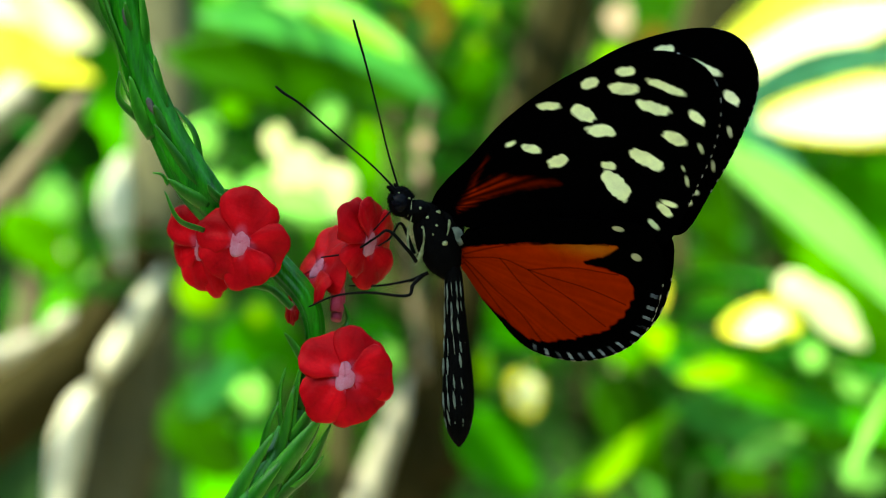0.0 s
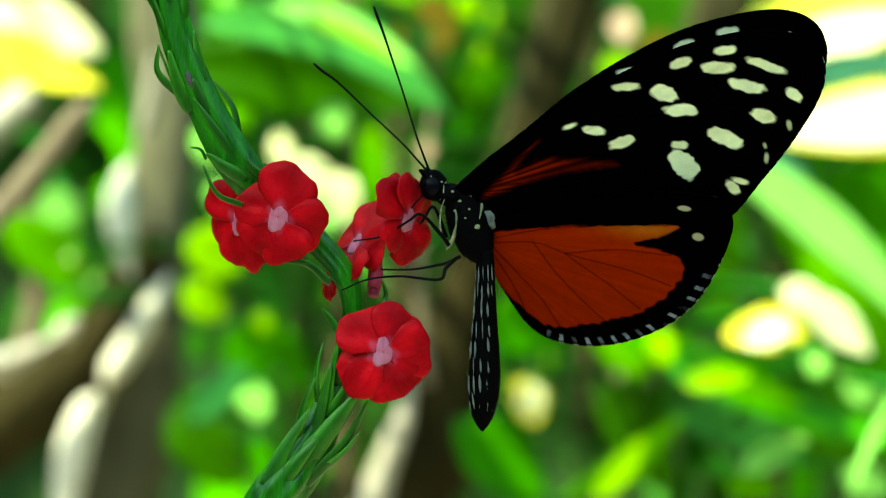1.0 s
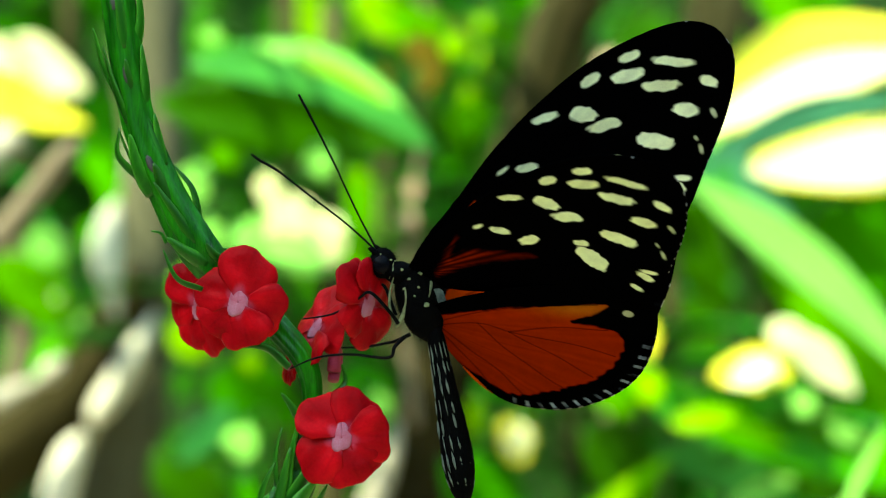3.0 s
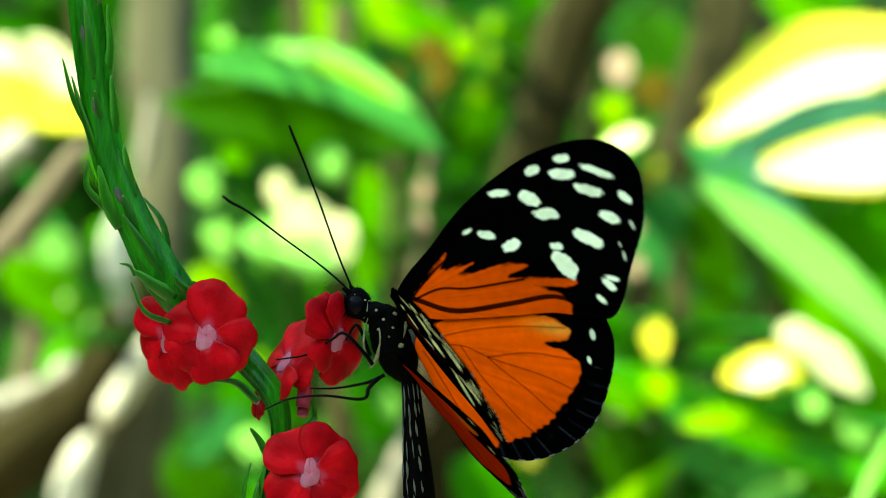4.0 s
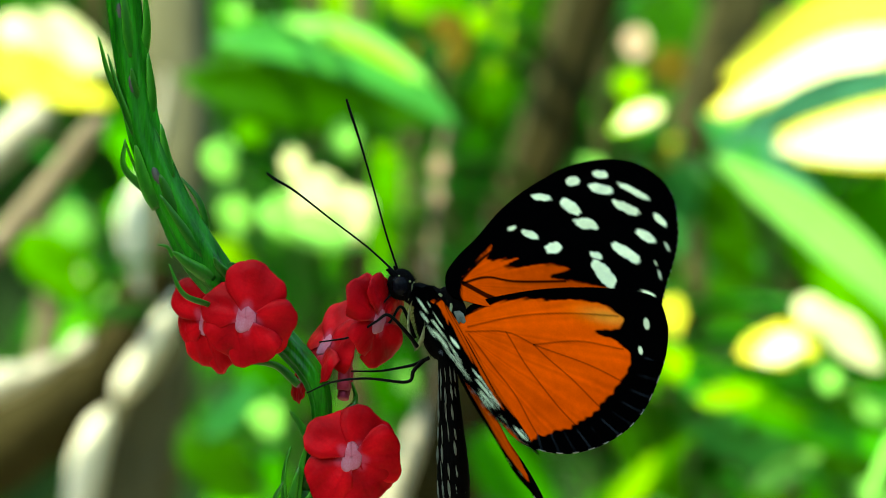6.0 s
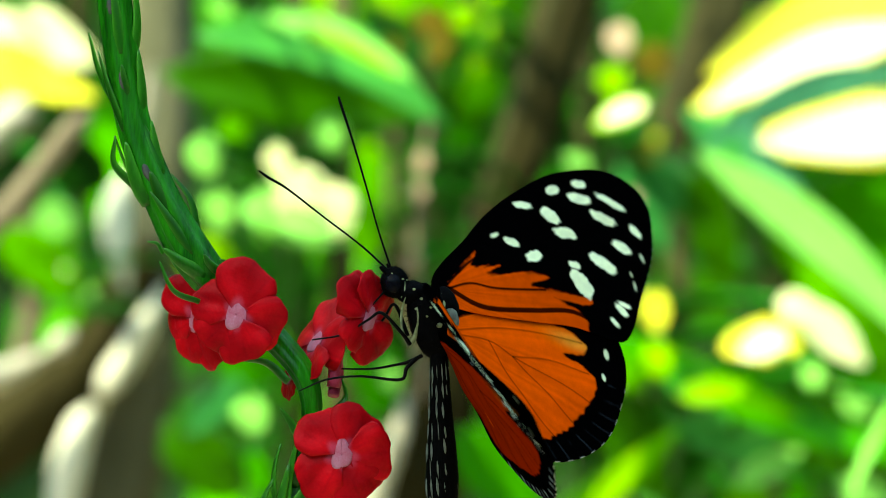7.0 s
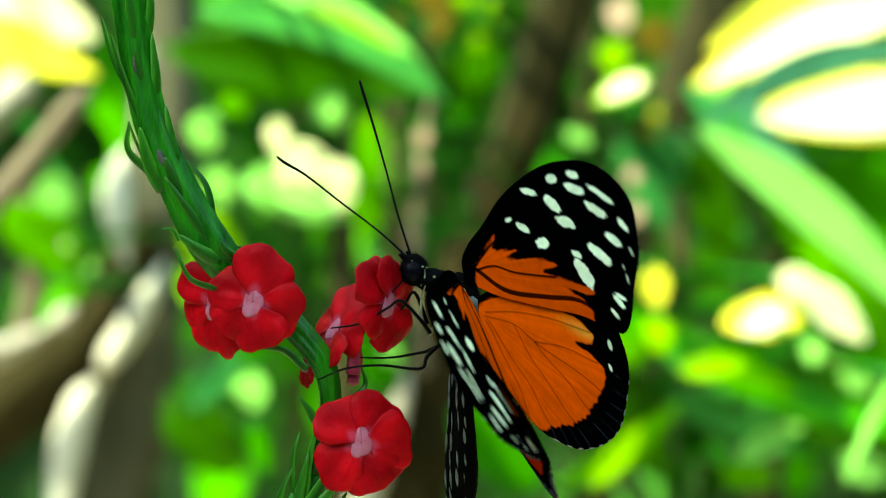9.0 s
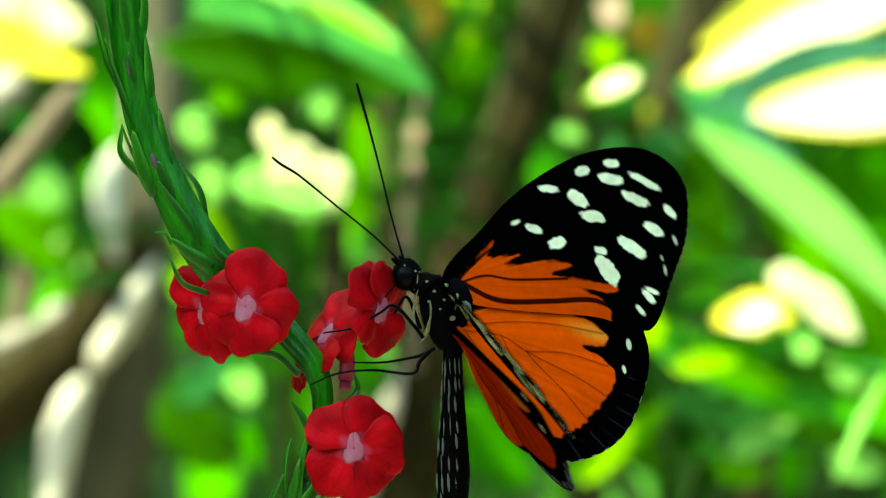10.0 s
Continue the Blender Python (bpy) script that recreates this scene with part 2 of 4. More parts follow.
    return list(extra) + [(*away(u, v, d + (p[3] if len(p) > 3 else 0)), w / 2 * k) for p in pts for u, v, w in (p[:3],)]


def tree(label, name, trunk, limbs=(), material=M_BARK, seed=0):
    """A tree with its foot on the soil: a trunk and its limbs."""
    top = new(name)
    foot = trunk[-1]
    top.location = (foot[0], foot[1], 0)
    shift = Matrix.Translation(-top.location)
    part("trunk", tube("trunk", trunk, material, 18, 70, 5, 0.05, 0.025, seed), top, m=shift)
    for i, (rows, mat) in enumerate(limbs):
        part("limb", tube("limb", rows, mat, 14, 40, 4, 0.05, 0.03, seed + i + 1), top, m=shift)
    return tagged(top, label, "tree")


def down(rows, dx=0.0, r=None):
    """Carries a trunk on from its last row to the soil."""
    x, y, z, w = rows[-1]
    return rows + [(x + dx * 0.5, y, z * 0.5, (r or w) * 1.05), (x + dx, y, -0.03, (r or w) * 1.25)]


D1, D2, D3 = 1.35, 1.3, 1.6
grey = limb_rows([(300, -420, 130), (288, -100, 128), (282, 60, 124), (290, 200, 110), (280, 330, 112), (262, 470, 120), (256, 580, 128), (240, 700, 140), (212, 830, 150), (160, 1000, 150), (80, 1250, 150), (40, 1500, 150)], D1)
tree("slim grey-brown tree with a crooked trunk, sun patches built as pale limbs", "tree", down(grey, -0.05), (
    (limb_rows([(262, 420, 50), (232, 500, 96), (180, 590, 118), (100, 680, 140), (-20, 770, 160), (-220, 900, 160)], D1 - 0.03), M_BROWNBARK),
    # next four: sun patches on trunk and stem, built as pale limbs
    (limb_rows([(224, 508, 8), (214, 470, 30), (204, 410, 50), (206, 350, 44), (222, 300, 10)], D1 - 0.05), M_SUNPATCH),
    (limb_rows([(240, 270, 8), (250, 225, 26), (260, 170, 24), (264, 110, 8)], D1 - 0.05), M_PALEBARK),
    (limb_rows([(290, 500, 6), (264, 552, 36), (228, 616, 44), (194, 668, 44), (176, 694, 12)], D1 - 0.05), M_SUNPATCH),
    (limb_rows([(164, 712, 14), (144, 744, 46), (124, 806, 60), (112, 872, 54), (104, 930, 46), (80, 1000, 40)], D1 - 0.05), M_SUNPATCH),
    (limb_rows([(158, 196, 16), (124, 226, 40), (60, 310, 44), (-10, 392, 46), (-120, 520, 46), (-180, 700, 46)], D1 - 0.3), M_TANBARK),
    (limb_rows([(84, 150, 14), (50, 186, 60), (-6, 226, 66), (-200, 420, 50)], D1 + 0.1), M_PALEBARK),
    # the brown branch's sunlit upper edge, built as two pale limbs
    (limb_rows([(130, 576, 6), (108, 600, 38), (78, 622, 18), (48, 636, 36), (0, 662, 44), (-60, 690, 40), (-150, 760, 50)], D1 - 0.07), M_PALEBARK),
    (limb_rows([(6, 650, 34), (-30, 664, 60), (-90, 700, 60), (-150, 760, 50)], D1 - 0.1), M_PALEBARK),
    (limb_rows([(40, 380, 26), (62, 480, 44), (52, 580, 44), (20, 680, 40), (0, 760, 36)], D1 + 0.06), M_TANBARK)), seed=4)
brown = limb_rows([(1120, -500, 110), (1050, -120, 112), (1000, 10, 112), (968, 120, 106), (932, 240, 100), (890, 350, 96), (838, 480, 98), (800, 600, 118), (780, 700, 132), (755, 850, 140), (700, 1060, 140)], D2)
tree("leaning dark brown tree trunk beside thin tan stems", "tree", down(brown, -0.1), (
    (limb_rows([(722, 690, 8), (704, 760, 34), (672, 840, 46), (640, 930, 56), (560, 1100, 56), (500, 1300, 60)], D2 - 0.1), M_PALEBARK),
    # lighter limb along the trunk's left edge, its lit side put into colour
    (limb_rows([(990, -60, 30), (956, 60, 30), (920, 170, 30), (884, 270, 26), (852, 350, 22), (800, 470, 16)], D2 - 0.03), M_DARKBARK),
    (limb_rows([(762, 200, 10), (750, 270, 16), (742, 330, 18), (736, 400, 18), (732, 470, 20), (735, 560, 20), (750, 700, 20)], D2 - 0.1), M_TANBARK)), M_BROWNBARK, seed=9)
dim = limb_rows([(1330, -500, 110), (1290, -60, 116), (1258, 60, 104), (1212, 170, 92), (1172, 280, 74), (1120, 520, 60), (1080, 760, 60), (1060, 1000, 60)], D3)
tree("slim grey-brown tree trunk half hidden by leaves", "tree", down(dim), ((limb_rows([(1190, 220, 40), (1215, 120, 30), (1250, 20, 26), (1270, -120, 20)], D3 - 0.05), M_DARKBARK),), M_DARKBARK, seed=15)


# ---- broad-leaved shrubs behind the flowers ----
SUNNY = ("pale", "yellow", "mint", "lime", "tan")  # bright kinds, faced partly to the sun so they come out lighter


def shrub(label, foot_u, d, leaves, cat="shrub"):
    """A shrub: a stem from the soil and leaves on stalks. Leaf: stalk end and tip in the sketch plane, width, kind, depth offset, twist, droop."""
    top = new("shrub")
    foot = away(foot_u, 441, d)
    top.location = (foot.x, foot.y, 0)
    shift = Matrix.Translation(-top.location)
    mids = [0.5 * (away(a, b, d) + away(c, e, d)) for a, b, c, e, *_ in leaves]
    rise = max(m.z for m in mids) + 0.03
    cx = sum(m.x for m in mids) / len(mids)
    stem = [(foot.x, foot.y + 0.12, -0.02, 0.012), (0.6 * foot.x + 0.4 * cx, foot.y + 0.14, 0.45, 0.010), (cx, foot.y + 0.14, rise * 0.75, 0.007), (cx, foot.y + 0.14, rise, 0.003)]
    part("stem", tube("stem", stem, M_DARKBARK, 8, 24, 0, 0, 0.03, 2), top, m=shift)
    for i, (u0, v0, u1, v1, w, kind, off, twist, droop, *bend) in enumerate(leaves):
        a, b = away(u0, v0, d + off), away(u1, v1, d + off)
        k = (d + off) / 0.5 * U * MM
        length = (b - a).length
        me = leaf_mesh("leaf", length, w * k, LEAF[kind], droop, 0.18, 0.06, 14, 8, 0.5 if length < 1.6 * w * k else 0.75, seed=i * 7 + int(abs(u0)), bend=bend[0] if bend else 0.0)
        zax = (b - a).normalized()
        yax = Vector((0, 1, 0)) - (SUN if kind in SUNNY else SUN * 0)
        yax = (yax - zax * yax.dot(zax)).normalized()
        m = Matrix((yax.cross(zax), yax, zax)).transposed().to_4x4()
        leaf = part("leaf", me, top, m=shift @ Matrix.Translation(a) @ m @ Matrix.Rotation(radians(twist), 4, "Z"))
        hub = Vector((cx, foot.y + 0.14, min(rise, max(0.3, a.z - 0.05))))
        bend = (a + hub) / 2 + Vector((0, 0.03, 0.02))
        part("leaf_stalk", tube("leaf_stalk", [(*hub, 0.0022), (*bend, 0.0019), (*a, 0.0014)], M_STEM, 6, 8), top, m=shift)
    return tagged(top, label, cat)


shrub("broad-leaved shrub with one large drooping green leaf", 620, 1.1, [
    # one big leaf: shaded half, lit half and highlight bands as separate leaves
    (290, 124, 782, 192, 146, "dark", 0.06, 10, 0.0, 0.0),
    (350, 56, 784, 222, 108, "jade", -0.01, -16, -0.03, -0.14),
    (470, 24, 730, 140, 56, "mint", -0.03, -16, -0.03, -0.08),
    (540, 46, 706, 136, 26, "lime", -0.05, -16, -0.03, -0.05),
])
shrub("tall shrub with mixed leaves, sun and shade put into their greens", 700, 1.5, [
    (700, -60, 860, 120, 90, "bright", 0.05, 20, 0.1),
    (600, 250, 720, 400, 120, "bright", 0.15, -20, 0.1),
    (850, 60, 830, 230, 120, "dark", 0.1, 15, 0.1),
    (880, -40, 905, 100, 110, "dark", 0.15, -10, 0.1),
    (520, -60, 640, 30, 80, "lime", 0.1, 10, 0.1),
    (640, -70, 760, 24, 80, "lime", 0.05, 10, 0.1),
    (800, 260, 860, 320, 70, "deep", 0.1, 10, 0.1),
    (800, 130, 860, 190, 70, "bright", 0.0, 10, 0.1),
    (330, 340, 350, 480, 90, "deep", 0.2, 10, 0.1),
    (640, 420, 490, 570, 130, "bright", 0.1, 10, 0.1),
    (570, 430, 640, 560, 90, "lime", 0.2, 10, 0.1),
])
shrub("shrub whose small pale leaves stand for blurred spots of light", 470, 1.15, [
    # blurred glints of light, built as small round pale and mint leaves
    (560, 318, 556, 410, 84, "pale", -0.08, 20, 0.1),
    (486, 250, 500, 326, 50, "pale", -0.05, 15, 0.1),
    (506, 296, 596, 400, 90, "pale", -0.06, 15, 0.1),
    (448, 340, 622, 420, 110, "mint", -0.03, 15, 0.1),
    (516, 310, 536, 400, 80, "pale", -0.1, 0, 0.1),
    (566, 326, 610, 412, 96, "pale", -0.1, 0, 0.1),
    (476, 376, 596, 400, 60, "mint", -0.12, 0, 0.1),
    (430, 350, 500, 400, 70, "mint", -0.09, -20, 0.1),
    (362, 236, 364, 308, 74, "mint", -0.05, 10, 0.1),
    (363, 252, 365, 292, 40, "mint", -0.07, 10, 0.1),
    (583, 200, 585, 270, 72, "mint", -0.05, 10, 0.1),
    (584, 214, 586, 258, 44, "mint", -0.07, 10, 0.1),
    (384, 334, 392, 406, 74, "mint", 0.0, 25, 0.1),
    (474, 340, 478, 414, 76, "mint", -0.02, -25, 0.1),
    (412, 196, 420, 256, 60, "bright", 0.02, 20, 0.1),
    (640, 360, 660, 450, 70, "bright", 0.05, 20, 0.1),
    (330, 430, 420, 500, 90, "lime", 0.1, 20, 0.1),
    (320, 520, 390, 580, 70, "lime", 0.05, 20, 0.1),
    (400, 600, 540, 700, 150, "mid", 0.1, 20, 0.1),
    (444, 696, 446, 766, 72, "mint", -0.12, 10, 0.1),
    (446, 790, 470, 880, 40, "mid", -0.05, 15, 0.0),
    (640, 590, 690, 730, 100, "mid", 0.05, -20, 0.1),
    (560, 690, 640, 870, 110, "mid", 0.1, 20, 0.1),
    (330, 760, 430, 660, 60, "teal", 0.0, 10, 0.1),
    (300, 740, 420, 880, 120, "dark", 0.1, 10, 0.1),
    (390, -6, 392, 26, 44, "mint", 0.0, 10, 0.1),
    (680, 640, 700, 690, 40, "mint", 0.0, 10, 0.1),
])
shrub("shrub with yellowing sunlit leaves beside a grey tree", 60, 1.3, [
    (-80, -30, 90, 4, 40, "mid", -0.06, 20, 0.05),
    (-60, 120, 176, 162, 90, "yellow", -0.03, -15, 0.05),
    # pale leaf put in for a white patch of sky
    (-40, 30, 176, 100, 130, "pale", 0.06, -15, 0.05),
    (-60, 76, 120, 118, 70, "yellow", 0.0, -15, 0.05),
    (130, 370, 60, 400, 70, "teal", 0.1, 20, 0.1),
    (66, 366, 136, 400, 60, "mint", -0.02, 20, 0.1),
    (60, 430, 170, 480, 80, "lime", 0.2, 20, 0.1),
    (0, 400, 150, 520, 110, "bright", 0.1, 15, 0.1),
    (90, 250, 190, 330, 120, "deep", 0.1, 20, 0.1),
    (-30, 250, 120, 200, 120, "deep", 0.25, 20, 0.1),
    (-20, 140, 60, 160, 60, "rust", 0.2, 10, 0.1),
])
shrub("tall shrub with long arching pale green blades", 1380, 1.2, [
    # white glare put in as a pale leaf over wider yellow ones
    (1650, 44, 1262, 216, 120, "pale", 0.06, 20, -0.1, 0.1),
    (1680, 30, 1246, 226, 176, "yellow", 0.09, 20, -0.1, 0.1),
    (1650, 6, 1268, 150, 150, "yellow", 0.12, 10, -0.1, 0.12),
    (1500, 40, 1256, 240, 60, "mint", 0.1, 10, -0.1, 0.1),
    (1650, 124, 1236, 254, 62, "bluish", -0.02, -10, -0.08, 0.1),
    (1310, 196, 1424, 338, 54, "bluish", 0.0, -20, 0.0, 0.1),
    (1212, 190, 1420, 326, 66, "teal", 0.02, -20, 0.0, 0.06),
    # second glare: the yellow leaf is the rim, the pale one its centre
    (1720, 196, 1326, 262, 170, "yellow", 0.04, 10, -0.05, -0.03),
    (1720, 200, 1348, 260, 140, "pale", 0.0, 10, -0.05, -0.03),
    (1232, 262, 1640, 640, 96, "mint", -0.03, -18, -0.06, -0.06),
    (1350, 380, 1640, 700, 110, "bright", 0.03, 20, -0.06, -0.05),
    (1220, 300, 1400, 520, 170, "dark", 0.16, 15, 0.0),
    (1110, 270, 1260, 470, 150, "teal", 0.2, 15, 0.0),
    (1440, 330, 1680, 470, 160, "mid", 0.14, 15, 0.0),
])
shrub("low shrub with narrow arching bright green leaves", 1180, 1.15, [
    (1052, 580, 1660, 840, 80, "mid", -0.04, -30, -0.06, 0.03),
    (1080, 590, 1330, 712, 50, "bright", -0.02, 20, 0.05, -0.05),
    (1190, 676, 1420, 742, 44, "bright", -0.06, 20, 0.05, -0.05),
    (1060, 560, 1130, 690, 90, "bright", 0.04, 20, 0.05),
    # highlights on the arching leaf and a blurred light disc, as separate leaves
    (1164, 598, 1166, 664, 66, "lime", -0.12, 20, 0.05),
    (1200, 694, 1324, 680, 46, "lime", -0.12, 20, 0.05),
    (1437, 636, 1439, 684, 48, "mint", -0.12, 10, 0.05),
    (1490, 690, 1540, 730, 44, "mint", 0.0, 10, 0.05),
    (980, 900, 1190, 746, 66, "bright", -0.05, 30, -0.08, 0.08),
    (1040, 900, 1130, 790, 44, "lime", -0.07, 30, -0.08, 0.06),
    (1250, 640, 1640, 900, 170, "dark", 0.1, 10, 0.0),
    (1050, 700, 1300, 900, 170, "dark", 0.12, 10, 0.0),
    (1180, 740, 1420, 830, 90, "jade", 0.05, 10, 0.0, -0.05),
    (1300, 850, 1420, 790, 50, "mint", -0.03, 20, 0.0),
    (1280, 860, 1370, 890, 60, "bright", 0.0, 20, 0.0),
    (1480, 850, 1580, 884, 60, "mint", 0.0, 20, 0.0),
    (1580, 700, 1490, 900, 26, "mint", -0.2, 20, 0.0),
    (1000, 480, 1130, 640, 150, "mid", 0.1, 20, 0.0),
    (800, 760, 960, 900, 130, "mid", 0.1, -20, 0.0),
    (870, 560, 980, 640, 110, "mid", 0.12, 20, 0.0),
])
shrub("shrub with scattered leaves, pale and yellow ones standing for blurred light discs", 1060, 1.2, [
    # discs of blurred light, built as small leaves; pale ones form their centres
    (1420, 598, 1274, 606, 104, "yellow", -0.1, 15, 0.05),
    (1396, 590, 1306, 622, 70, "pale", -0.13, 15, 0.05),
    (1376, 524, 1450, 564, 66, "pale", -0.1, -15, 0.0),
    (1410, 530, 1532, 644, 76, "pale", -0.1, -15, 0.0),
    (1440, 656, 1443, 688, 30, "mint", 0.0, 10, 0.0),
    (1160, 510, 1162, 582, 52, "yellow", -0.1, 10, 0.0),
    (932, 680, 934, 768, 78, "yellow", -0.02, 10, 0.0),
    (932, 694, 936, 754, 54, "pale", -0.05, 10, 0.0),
    (855, 650, 862, 720, 40, "lime", 0.02, 10, 0.0),
    (1152, 172, 1050, 220, 70, "lime", -0.03, 15, 0.0),
    (1144, 178, 1062, 212, 52, "pale", -0.05, 15, 0.0),
    (1096, 34, 1098, 94, 56, "tan", -0.05, 10, 0.0),
    (1118, 330, 1120, 366, 34, "tan", -0.02, 10, 0.0),
    (1122, 396, 1124, 436, 36, "tan", -0.02, 10, 0.0),
    (1138, 256, 1140, 286, 26, "tan", 0.1, 60, 0.0),
    # lighter spots along the thin tan stem, built as three tan leaves
    (748, 262, 746, 300, 34, "tan", -0.02, 10, 0.0),
    (742, 318, 738, 356, 36, "tan", -0.02, 10, 0.0),
    (730, 440, 728, 476, 30, "tan", -0.02, 10, 0.0),
    (1000, 270, 1046, 292, 30, "mint", -0.02, 10, 0.0),
    (985, 240, 1060, 300, 74, "teal", 0.5, 10, 0.0),
    (1080, 110, 1090, 165, 60, "lime", 0.0, 10, 0.0),
    (740, 10, 800, 80, 60, "rust", 0.0, 10, 0.0),
    (770, 70, 776, 110, 40, "rust", 0.0, 10, 0.0),
    (1130, 80, 1180, 130, 70, "rust", 0.0, 10, 0.0),
    (812, 6, 830, 46, 50, "lime", 0.0, 10, 0.0),
    (866, 28, 868, 54, 22, "lime", 0.0, 10, 0.0),
    (1030, 260, 1150, 430, 130, "teal", 0.3, -10, 0.0),
    (1150, 420, 1290, 600, 150, "dark", 0.6, -10, 0.0),
    (1120, -30, 1200, 90, 130, "dark", 0.6, -10, 0.0),
    (1330, -60, 1420, 60, 160, "bright", 0.6, -10, 0.0),
])


# blurred dots of light and dark, built as small scattered leaves
speckle = random.Random(8)
spots = []
GLADES = ((350, 230, 700, 300), (60, 400, 110, 160), (620, -30, 260, 140), (1060, 80, 120, 200), (1080, 560, 140, 130), (330, 560, 330, 300), (840, 620, 300, 260))
for k in range(84):
    u0, v0, du, dv = GLADES[k % 7]
    u, v, w = u0 + du * speckle.random(), v0 + dv * speckle.random(), speckle.uniform(14, 34)
    kinds = ("lime", "yellow", "rust", "bright") if k % 7 in (2, 3) else ("lime", "mint", "bright", "deep", "deep", "dark") if k % 7 > 4 else ("lime", "mint", "bright", "pale", "deep", "dark")
    spots.append((u, v, u + speckle.uniform(-12, 12), v + w * 1.15, w, speckle.choice(kinds), speckle.uniform(-0.3, 0.1), speckle.uniform(-25, 25), 0.1))
shrub("thin shrub with scattered small leaves standing for blurred light dots", 900, 1.5, spots)


# ---- an unseen tree, added overhead so its crown keeps the sun off the flowers ----
def shade_tree():
    top = new("tree")
    over = Vector((-0.02, 0.01, 1.0)) + SUN * 1.5
    foot = Vector((over.x - 0.9, over.y - 1.3, 0))
    top.location = foot
    shift = Matrix.Translation(-foot)
    part("trunk", tube("trunk", [(foot.x, foot.y, -0.03, 0.07), (foot.x + 0.1, foot.y + 0.1, 1.4, 0.055), (foot.x + 0.35, foot.y + 0.5, 2.4, 0.035), (over.x, over.y, over.z + 0.05, 0.012)], M_BARK, 12, 40), top, m=shift)
    rng = random.Random(5)
    verts, faces = [], []
    for _ in range(240):
        r, a = 0.2 * math.sqrt(rng.random()), rng.uniform(0, 6.28)
        c = over + Vector((r * math.cos(a), r * math.sin(a), rng.uniform(-0.08, 0.14)))
        q = Euler((rng.gauss(1.5, 0.35), rng.gauss(0, 0.35), rng.uniform(0, 6.28))).to_matrix()
        base, length, w = len(verts), rng.uniform(0.07, 0.12), rng.uniform(0.02, 0.035)
        for t, s in ((0, 0.1), (0.35, 1), (0.7, 0.8), (1, 0.06)):
            for e, up in ((-1, 0.1), (0, 0), (1, 0.1)):
                verts.append(c + q @ Vector((e * s * w, up * w, length * t)))
        for i in range(3):
            for j in range(2):
                p = base + i * 3 + j
                faces.append((p, p + 3, p + 4, p + 1))
    part("crown", mesh_of("crown", verts, faces, M_HEDGE), top, "leafy crown", m=shift)
    return tagged(top, "unseen tree, its leafy crown added to shade the flowers", "tree")


shade_tree()


# ---- the flowering spike ----
def sk(u, v, depth=0.0):
    """A point of the spike's own space, millimetres, from the sketch plane u, v and a depth in millimetres (positive away)."""
    return np.array(((u - 389) * U, depth, -(v - 483.9) * U))


porterweed = new("porterweed")
tagged(porterweed, "green porterweed spike with red flowers and leafy bracts", "flower")


def metres(rows):
    return [tuple(c * MM for c in r) for r in rows]


STEM = [(*sk(100, -900, 6), 1.2), (*sk(125, -500, 3), 1.6), (*sk(160, -150, 0), 1.9), (*sk(178, 0, 0), 2.1), (*sk(199, 140, 0), 2.05), (*sk(221, 240, 0), 2.1), (*sk(264, 345, 0), 2.2),
        (*sk(315, 440, 0.5), 2.55), (*sk(380, 520, 1.5), 2.2), (*sk(455, 584, 1.8), 1.7), (*sk(518, 656, 1.0), 1.5), (*sk(534, 730, 1.6), 1.25), (*sk(516, 810, 2.2), 1.3), (*sk(490, 900, 2), 1.9),
        (*sk(440, 1000, 2), 3.1), (*sk(340, 1150, 4), 3.1), (*sk(150, 1600, 30), 3.2), (*sk(-100, 3000, 80), 3.5), (*sk(-200, 6500, 120), 3.8), (*sk(-220, 15200, 140), 4.2)]
part("stem", tube("stem", metres(STEM), M_STEM, 48, 260, 7, 0.07, 0.012, 3), porterweed)
AXIS = spline(STEM, 900)


def along(v):
    """The stem's row at the height v of the sketch plane."""
    z = -(v - 483.9) * U
    return AXIS[int(np.argmin(np.abs(AXIS[:, 2] - z)))], AXIS[min(899, int(np.argmin(np.abs(AXIS[:, 2] - z))) + 2)]


def bract_mesh(length, width, flare, seed):
    rng = np.random.RandomState(seed)
    rows, cols = 14, 6
    sway = rng.uniform(-0.25, 0.25)
    grid = np.zeros((rows, cols + 1, 3))
    for i in range(rows):
        t = i / (rows - 1)
        w = width / 2 * ((1 - t) ** 0.7 * 0.95 + 0.05) * min(1, 0.75 + t * 1.2)
        for j in range(cols + 1):
            s = 2 * j / cols - 1
            bow = -flare * length * math.sin(min(1.0, t * 1.05) * 2.0) - 0.1 * t * (1 - t) * length
            grid[i, j] = ((s * w + 0.25 * sway * t * t * length) * MM, (bow + 0.30 * w * s * s + 0.12 * w * abs(s) - 0.12 * w) * MM, (length * t) * MM)
    return bract_skin(grid, rows, cols)


def bract_skin(grid, rows, cols):
    """The bract's sheet, dark along its middle and pale at its rim and tip."""
    rim = np.abs(np.linspace(-1, 1, cols + 1)) ** 2.2
    tall = np.linspace(0, 1, rows)
    k = np.clip(rim[None, :] * 0.8 + 0.35 * tall[:, None] ** 2, 0, 1)[..., None]
    tint = (np.array((0.012, 0.11, 0.004)) * (1 - k) + np.array((0.085, 0.33, 0.022)) * k).reshape(-1, 3)
    me = slab("bract", grid, 0.2 * MM, M_BRACT)
    at = me.attributes.new("pigment", "FLOAT_COLOR", "POINT")
    both = np.vstack((tint, tint))
    at.data.foreach_set("color", np.c_[both, np.ones(len(both))].astype(np.float32).ravel())
    return me


